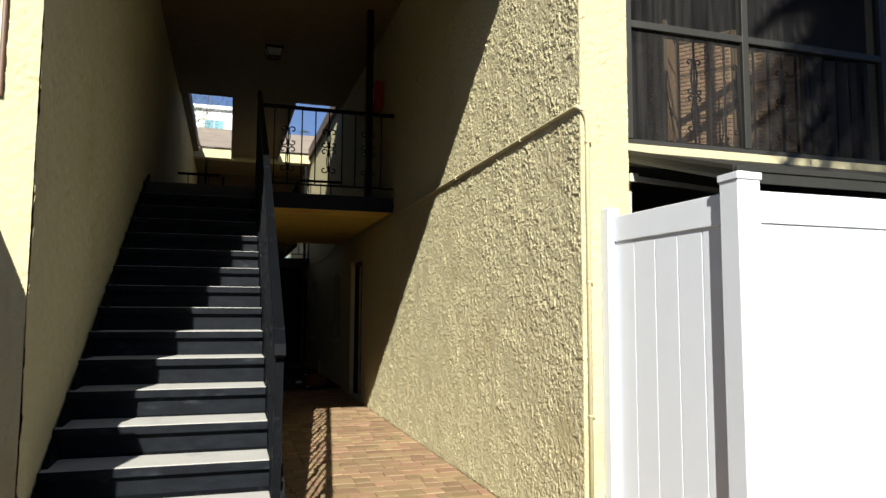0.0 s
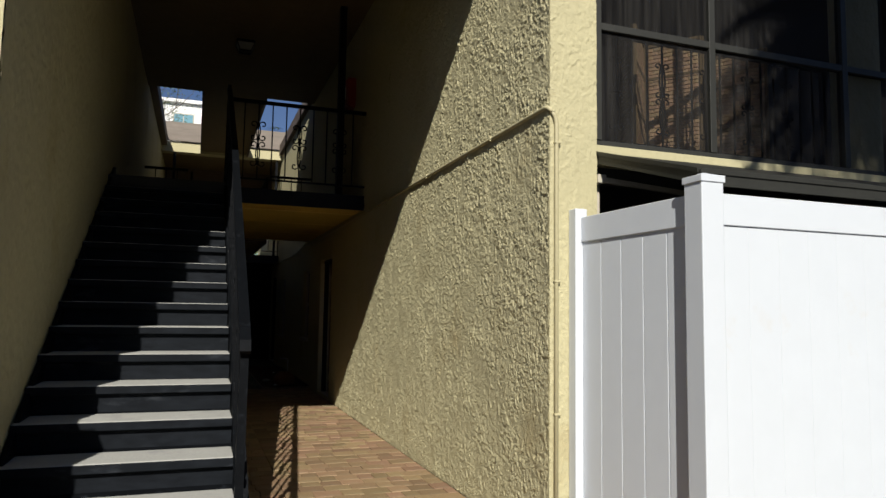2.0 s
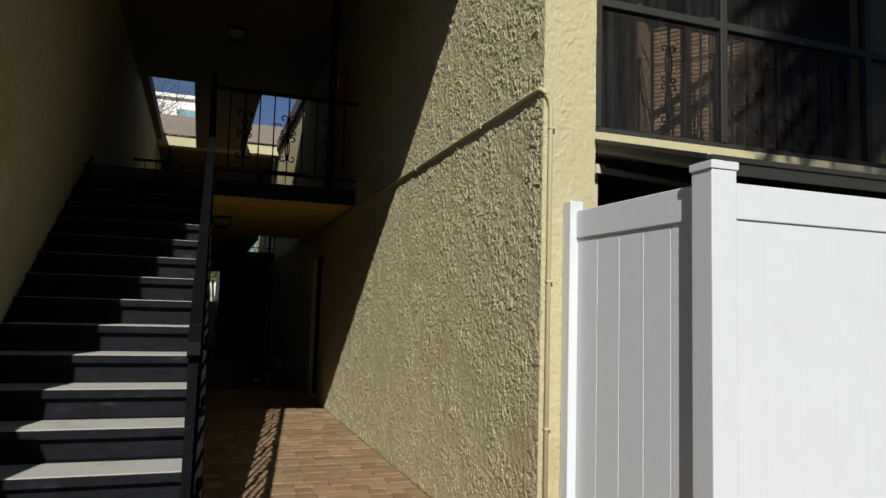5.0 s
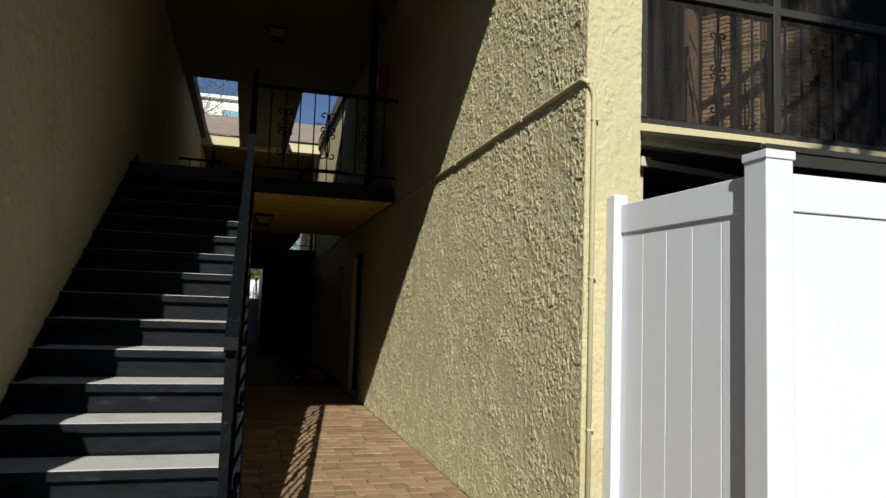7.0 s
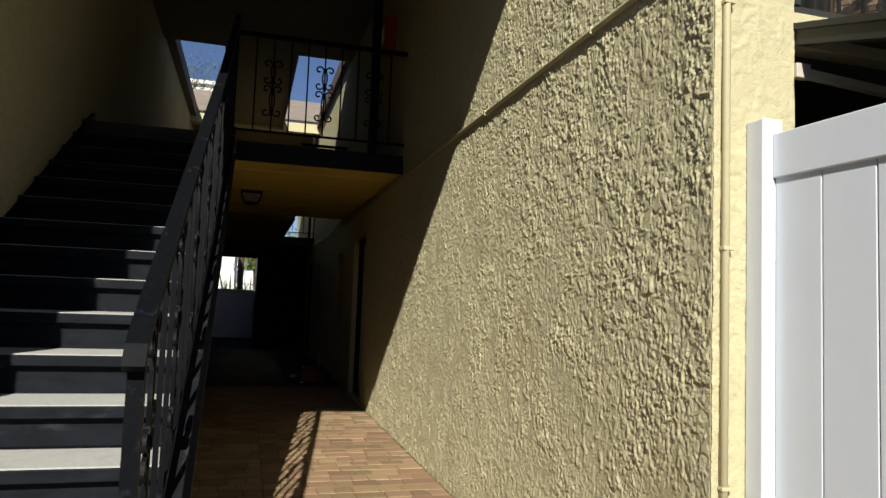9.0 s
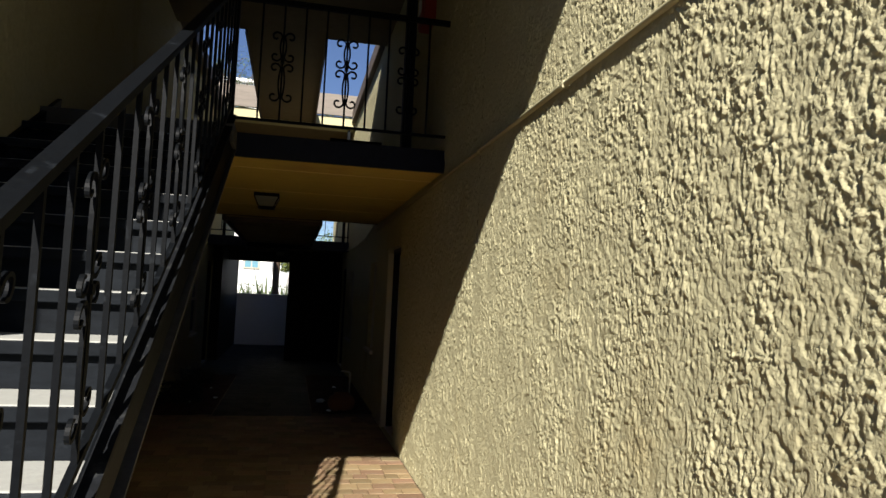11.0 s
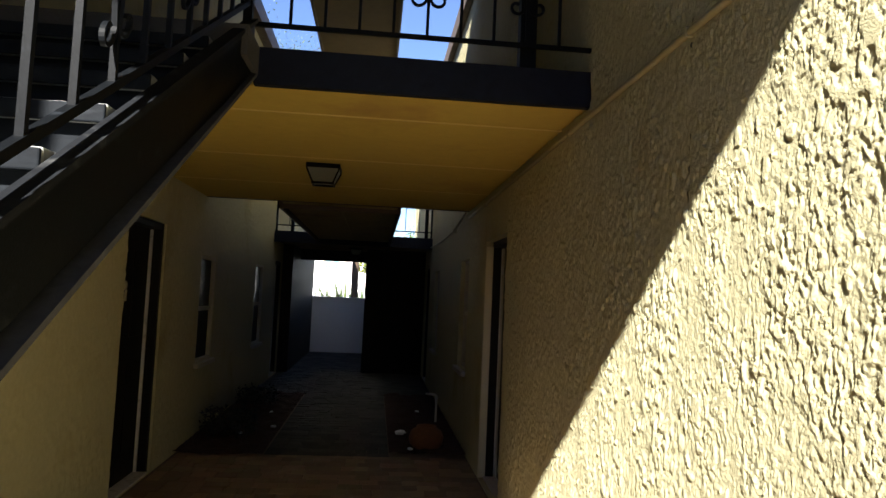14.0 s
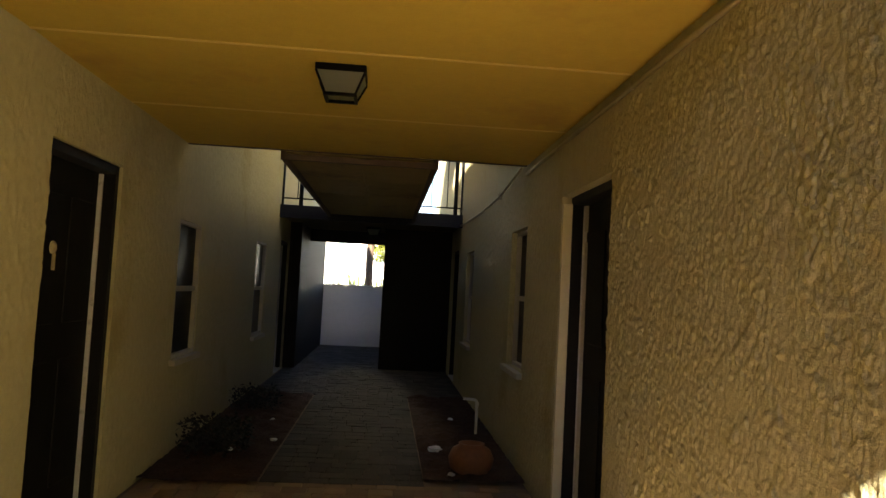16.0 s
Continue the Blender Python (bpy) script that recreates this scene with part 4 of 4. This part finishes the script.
for i, (x, y) in enumerate(((-0.62, 10.45), (-0.35, 11.9), (-0.55, 9.62), (-2.05, 10.6), (-2.2, 11.5), (-2.35, 10.2))):
    s = 0.06 if i < 1 else 0.03
    bm = bmesh.new()
    bmesh.ops.create_icosphere(bm, subdivisions=2, radius=s)
    for v in bm.verts:
        v.co = v.co * (0.75 + 0.5 * random.random())
        v.co.z *= 0.45
    tagged(new("litter", finish("litter", bm, M_scrap)), "crumpled white scrap lying on the mulch", "litter", "litter on the beds").location = (x, y, 0.035)


# ---- leaves, shrubs, trees ----
def leaf_cloud(bm, centre, spread, count, size, flat=1.0):
    for _ in range(count):
        d = Vector((random.gauss(0, 1), random.gauss(0, 1), random.gauss(0, 1) * flat))
        d = Vector([max(-1.5, min(1.5, c)) for c in d])
        p = Vector(centre) + Vector((d.x * spread[0], d.y * spread[1], d.z * spread[2])) * 0.5
        a = Vector((random.uniform(-1, 1), random.uniform(-1, 1), random.uniform(-0.6, 0.9))).normalized()
        b = a.cross(Vector((random.uniform(-1, 1), random.uniform(-1, 1), random.uniform(-1, 1)))).normalized()
        s = size * random.uniform(0.6, 1.3)
        vs = [bm.verts.new(p), bm.verts.new(p + a * s * 0.5 + b * s * 0.22), bm.verts.new(p + a * s), bm.verts.new(p + a * s * 0.5 - b * s * 0.22)]
        bm.faces.new(vs)
    return bm


def shrub(x, y, z, w, h, label, mat, count=260, size=0.08):
    sh = thing("shrub", label, "shrub", "", (x, y, z))
    for _ in range(7):
        a = random.uniform(0, 6.28)
        bm = sweep(bmesh.new(), [(0, 0, -0.02), (math.cos(a) * w * 0.2, math.sin(a) * w * 0.2, h * 0.5), (math.cos(a) * w * 0.4, math.sin(a) * w * 0.4, h * random.uniform(0.7, 0.95))], 0.008, sides=5)
        part("stem", bm, M_bark, sh)
    part("foliage", leaf_cloud(bmesh.new(), (0, 0, h * 0.55), (w, w, h * 0.7), count, size), mat, sh)


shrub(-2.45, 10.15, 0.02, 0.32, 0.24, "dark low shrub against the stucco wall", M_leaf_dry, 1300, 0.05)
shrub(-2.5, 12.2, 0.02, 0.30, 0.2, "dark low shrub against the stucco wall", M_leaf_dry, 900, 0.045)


def tree(x, y, h, label, leaves, seed, size=0.16, mat=None):
    rng = random.Random(seed)
    tr = thing("tree", label, "tree", "", (x, y, -0.045))
    bm, lv = bmesh.new(), bmesh.new()

    def limb(p, d, length, r, depth):
        pts, q = [p], p
        for i in range(4):
            d = (d + Vector((rng.uniform(-0.25, 0.25), rng.uniform(-0.25, 0.25), rng.uniform(-0.05, 0.2)))).normalized()
            q = q + d * length / 4
            pts.append(q)
        rings = []
        for i, c in enumerate(pts):
            sweep_r = r * (1 - 0.55 * i / 4)
            rings.append((c, sweep_r))
        for (c0, r0), (c1, r1) in zip(rings, rings[1:]):
            dd = (c1 - c0).normalized()
            a = dd.orthogonal().normalized()
            b = dd.cross(a)
            v0 = [bm.verts.new(c0 + a * math.cos(k * 1.2566) * r0 + b * math.sin(k * 1.2566) * r0) for k in range(5)]
            v1 = [bm.verts.new(c1 + a * math.cos(k * 1.2566) * r1 + b * math.sin(k * 1.2566) * r1) for k in range(5)]
            for k in range(5):
                bm.faces.new((v0[k], v0[(k + 1) % 5], v1[(k + 1) % 5], v1[k]))
        if depth == 0:
            if leaves:
                leaf_cloud(lv, q, (0.9, 0.9, 0.7), leaves, size)
            return
        for _ in range(3 if depth > 1 else 4):
            nd = (d + Vector((rng.uniform(-0.9, 0.9), rng.uniform(-0.9, 0.9), rng.uniform(-0.1, 0.7)))).normalized()
            limb(pts[rng.choice((2, 3, 4))], nd, length * rng.uniform(0.55, 0.78), r * 0.55, depth - 1)
    limb(Vector((0, 0, -0.1)), Vector((0, 0, 1)), h * 0.40, h * 0.022, 5)
    part("trunk", bm, M_bark, tr, "grey tapering trunk and limbs")
    if leaves:
        part("crown", lv, mat or M_leaf, tr)
    return tr


def palm(x, y, h, label, fronds=22, reach=2.2):
    pm = thing("palm", label, "palm", "", (x, y, -0.045))
    bm = bmesh.new()
    for i in range(14):
        z = h * i / 14
        r0 = 0.115 * (1 - 0.25 * i / 14)
        sweep(bm, [(0, 0, z - 0.02), (0, 0, z + h / 14)], r0 * (1.0 if i % 2 else 1.07), sides=10)
    part("trunk", bm, M_bark, pm)
    for k in range(fronds):
        a = k * 2.399
        el = 1.2 - 1.7 * (k / fronds)
        d = Vector((math.cos(a), math.sin(a), 0))
        fb = bmesh.new()
        pts = []
        for i in range(7):
            t = i / 6
            pts.append(Vector((0, 0, h)) + d * reach * t * math.cos(el * (1 - t * 0.4)) + Vector((0, 0, reach * (math.sin(el) * t - 0.75 * t * t))))
        sweep(fb, pts, 0.015, sides=4)
        side = d.cross(Vector((0, 0, 1)))
        for i in range(1, 26):
            t = i / 26
            j = min(5, int(t * 6))
            p = pts[j].lerp(pts[j + 1], t * 6 - j)
            ll = 0.55 * math.sin(math.pi * (0.15 + 0.8 * t))
            for s in (-1, 1):
                tip = p + (side * s + d * 0.5).normalized() * ll + Vector((0, 0, -0.25 * ll))
                fb.faces.new([fb.verts.new(p - d * 0.02), fb.verts.new(p + d * 0.02), fb.verts.new(tip)])
        part("frond", fb, M_leaf, pm)
    return pm


def agave(x, y, h, label):
    ag = thing("yucca", label, "yucca", "plants beyond the wall", (x, y, -0.045))
    for k in range(26):
        a, t = k * 2.399, k / 26
        el = 1.45 - 1.0 * t
        d = Vector((math.cos(a) * math.cos(el), math.sin(a) * math.cos(el), math.sin(el)))
        w = d.cross(Vector((0, 0, 1))).normalized() * 0.055
        L = h * random.uniform(0.75, 1.05)
        bm = bmesh.new()
        base, mid, tip = Vector((0, 0, h * 0.1)), d * L * 0.5 + Vector((0, 0, h * 0.1)), d * L + Vector((0, 0, h * 0.06))
        up = d.cross(w).normalized() * 0.008
        v = [bm.verts.new(q) for q in (base - w * 0.6, base + w * 0.6, mid - w, mid + w, mid + up, base + up, tip)]
        for f in ((0, 2, 4, 5), (5, 4, 3, 1), (2, 6, 4), (4, 6, 3), (0, 1, 3, 2), (2, 3, 6)):
            bm.faces.new([v[i] for i in f])
        part("leaf", bm, M_yucca, ag)
    bm = rod([(0, 0, -0.02), (0, 0, h * 0.3)], 0.05, sides=8)
    part("stem", bm, M_bark, ag)


# beyond the rear of the passage
structure("rear_wall_white", box(LEFT + 0.2, -1.19, BACK, BACK + 0.12, -0.05, 1.40), M_whitewall, "low white rendered wall closing the passage", "wall")
structure("rear_wall_coping", box(LEFT + 0.2, -1.19, BACK - 0.02, BACK + 0.14, 1.402, 1.44, 0.006), M_whitewall, "white coping on the low wall", "coping")
for x, y, h in ((-3.15, 26.9, 2.0), (-2.55, 27.0, 2.1), (-2.05, 27.4, 2.45), (-1.3, 27.2, 2.1), (-3.7, 27.8, 2.3)):
    agave(x, y, h, "spiky green yucca in the sun beyond the white wall")
for x, y, w, h in ((-2.8, 27.9, 0.8, 1.65), (-2.0, 28.2, 0.9, 1.6), (-1.2, 27.9, 0.8, 1.65)):
    shrub(x, y, -0.045, w, h, "sunlit green shrub behind the low white wall", M_leaf, 420, 0.10)
structure("garden_wall", box(-2.04, 6.0, 36.4, 36.6, -0.05, 2.5), M_whitewall, "low white garden wall beyond the yard", "wall")
gt = thing("garden_tree", "small yellow-green tree in full sun beyond the passage", "tree", "", (-1.12, 31.0, -0.045))
bm = rod([(0, 0, -0.05), (0.04, 0.02, 1.3), (-0.02, 0.0, 2.6)], 0.05, sides=7)
for k in range(7):
    a = k * 2.4
    sweep(bm, [(0, 0, 2.3), (math.cos(a) * 0.3, math.sin(a) * 0.3, 2.9), (math.cos(a) * 0.6, math.sin(a) * 0.6, 3.3 + 0.1 * (k % 4))], 0.018, sides=5)
part("trunk", bm, M_bark, gt)
part("crown", leaf_cloud(bmesh.new(), (0, 0, 3.25), (0.85, 0.9, 1.0), 2200, 0.17), M_sunleaf, gt)
palm(-1.65, 25.0, 7.5, "palm with a grey-brown trunk beyond the passage")
palm(-5.2, 38.0, 9.0, "tall palm beyond the passage")
palm(1.3, 33.0, 9.6, "tall palm whose crown shows over the roof", 24, 2.6)
tree(-3.6, 25.0, 12.5, "sparse tree with thin branches and small olive leaves", 42, 4, 0.075, M_leaf)
tree(0.9, 34.0, 4.6, "small leafy green tree beyond the passage", 6, 21, 0.14)
tree(-9.5, 36.0, 11.0, "leafy green tree beyond the roofs", 8, 9)


def house(name, label, x0, x1, y0, y1, h, floors, cols, low=0.32, half=0.75):
    ho = thing(name, label, "building")
    part("wall", box(x0, x1, y0, y1, -0.05, h), M_whitewall, ho)
    part("roof", box(x0 - 0.3, x1 + 0.3, y0 - 0.3, y1 + 0.3, h, h + 0.25, 0.02), M_whitewall, ho)
    fh = h / floors
    for f in range(floors):
        for c in range(cols):
            wx = x0 + (x1 - x0) * (c + 0.5) / cols
            wz = f * fh + fh * low
            w = part("window", box(wx - half, wx + half, y0 - 0.06, y0 - 0.002, wz, wz + fh * 0.45, 0.01), M_white, ho, "pale framed window")
            part("pane", box(wx - half + 0.09, wx - 0.03, y0 - 0.07, y0 - 0.061, wz + 0.08, wz + fh * 0.45 - 0.08), M_teal, w)
            part("pane", box(wx + 0.03, wx + half - 0.09, y0 - 0.07, y0 - 0.061, wz + 0.08, wz + fh * 0.45 - 0.08), M_teal, w)
    return ho


house("white_house", "white rendered house with pale blue windows beyond the yard", -10.4, -2.05, 36.0, 44.0, 5.0, 2, 4, 0.03, 0.40)
house("white_block", "tall white apartment block in the distance", -16.0, -1.9, 52.0, 66.0, 16.5, 5, 5)

# ---- paver pieces ----
def paver_mesh(name, lx, ly, mat=None):
    me = bpy.data.meshes.new(name)
    hx, hy, c = lx / 2, ly / 2, 0.004
    v = [(-hx, -hy, -0.05), (hx, -hy, -0.05), (hx, hy, -0.05), (-hx, hy, -0.05),
         (-hx, -hy, -c), (hx, -hy, -c), (hx, hy, -c), (-hx, hy, -c),
         (-hx + c, -hy + c, 0), (hx - c, -hy + c, 0), (hx - c, hy - c, 0), (-hx + c, hy - c, 0)]
    f = [(8, 9, 10, 11)] + [(a, (a + 1) % 4, (a + 1) % 4 + 4, a + 4) for a in range(4)] + [(a + 4, (a + 1) % 4 + 4, (a + 1) % 4 + 8, a + 8) for a in range(4)]
    me.from_pydata(v, [], f)
    me.materials.append(mat or M_paver)
    return me


paving = thing("paving", "worn red-brown clay brick paving in the passage", "paving", kind="structure")
rest_v, rest_f = [], []
SIZES = {}


def sized(lx, ly):
    key = (round(lx, 2), round(ly, 2))
    if key not in SIZES:
        SIZES[key] = paver_mesh("paver", key[0] - 0.003, key[1] - 0.003)
    return SIZES[key]


def lay(x0, x1, y0, y1, singly):
    """Random-length pavers in courses of two depths."""
    y, course = y0, 0
    while y < y1 - 0.05:
        d = min((0.14, 0.16, 0.15)[course % 3], y1 - y)
        d = d if y1 - y - d > 0.06 else y1 - y
        x = x0
        while x < x1 - 0.005:
            w = random.choice((0.12, 0.15, 0.18, 0.20))
            w = w if x1 - x - w > 0.07 else x1 - x
            p = Vector((x + w / 2, y + d / 2, random.uniform(-0.0035, 0.0015)))
            tilt = Euler((random.gauss(0, 0.012), random.gauss(0, 0.011), random.gauss(0, 0.014)))
            me = sized(w, d)
            if singly:
                ob = new("paver", me)
                ob.parent = paving
                ob.location, ob.rotation_euler = p, tilt
            else:
                k = len(rest_v)
                mt = Matrix.LocRotScale(p, tilt, None)
                rest_v.extend(tuple(mt @ q.co) for q in me.vertices)
                rest_f.extend(tuple(k + i for i in q.vertices) for q in me.polygons)
            x += w
        y += d
        course += 1


lay(-1.23, -0.012, 1.9, 6.9, True)
lay(-1.23, -0.012, 6.9, 7.5, False)
lay(LEFT + 0.03, -1.23, 2.2, 7.5, False)
lay(LEFT + 0.03, -0.012, 7.5, 9.4, False)
lay(-2.6, -0.0, -1.0, 1.9, False)


def joined(name, mat):
    me = bpy.data.meshes.new(name)
    me.from_pydata(rest_v, [], rest_f)
    me.materials.append(mat)
    pav = new(name, me)
    pav.parent = paving
    pav["kind"] = "stuff"
    rest_v.clear(), rest_f.clear()


joined("paver_field", M_paver)
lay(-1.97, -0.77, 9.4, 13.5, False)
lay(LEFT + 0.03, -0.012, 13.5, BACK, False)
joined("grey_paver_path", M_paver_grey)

# ---- woven folding screen on the balcony ----
fs = thing("folding_screen", "tan woven-reed folding screen standing on the screened balcony", "folding screen")
ZIG = [(0.985, 1.80), (0.88, 1.42), (1.20, 1.76), (1.45, 1.42), (1.80, 1.76), (2.05, 1.42)]
for (xa, ya), (xb, yb) in zip(ZIG, ZIG[1:]):
    p, q = Vector((xa, ya, 0)), Vector((xb, yb, 0))
    d = (q - p).normalized()
    nrm = Vector((-d.y, d.x, 0))
    L = (q - p).length
    leaf = part("panel", rod([p + d * 0.03 + Vector((0, 0, 2.40)), q - d * 0.03 + Vector((0, 0, 2.40))], 0.012, square=True), M_bridge, fs, "woven reed panel")
    for c in (p + d * 0.016, q - d * 0.016):
        part("stile", rod([c + Vector((0, 0, 2.272)), c + Vector((0, 0, 3.31))], 0.008, square=True), M_bridge, leaf)
    for z in (2.72, 3.05, 3.30):
        part("rail", rod([p + d * 0.03 + Vector((0, 0, z)), q - d * 0.03 + Vector((0, 0, z))], 0.010, square=True), M_bridge, leaf)
    bm = bmesh.new()
    step, h = 0.072, 0.029
    for row in range(30):
        z = 2.415 + row * h
        s = 0.032 - (step / 2 if row % 2 else 0)
        while s < L - 0.035:
            s0, s1 = max(s, 0.03), min(s + step, L - 0.03)
            lift = 0.006
            v = []
            for ss, zz, out in ((s0, z, 0), (s1, z, 0), (s1, z + h - 0.002, 0), (s0, z + h - 0.002, 0),
                                (s0 + 0.008, z + 0.004, lift), (s1 - 0.008, z + 0.004, lift), (s1 - 0.008, z + h - 0.006, lift), (s0 + 0.008, z + h - 0.006, lift)):
                v.append(bm.verts.new(p + d * ss + Vector((0, 0, zz)) - nrm * out))
            for f in ((4, 5, 6, 7), (0, 1, 5, 4), (1, 2, 6, 5), (2, 3, 7, 6), (3, 0, 4, 7), (3, 2, 1, 0)):
                bm.faces.new([v[i] for i in f])
            s += step
    bmesh.ops.recalc_face_normals(bm, faces=bm.faces)
    part("weave", bm, M_reed, leaf, "tan basket-woven reed")
palm(1.2, -4.95, 8.0, "palm in front of the building shading the balcony", 56, 1.7)
# extra unseen palm, added to darken the balcony pier
palm(1.35, -4.2, 7.0, "unseen second palm added to deepen the balcony shade", 50, 1.6)
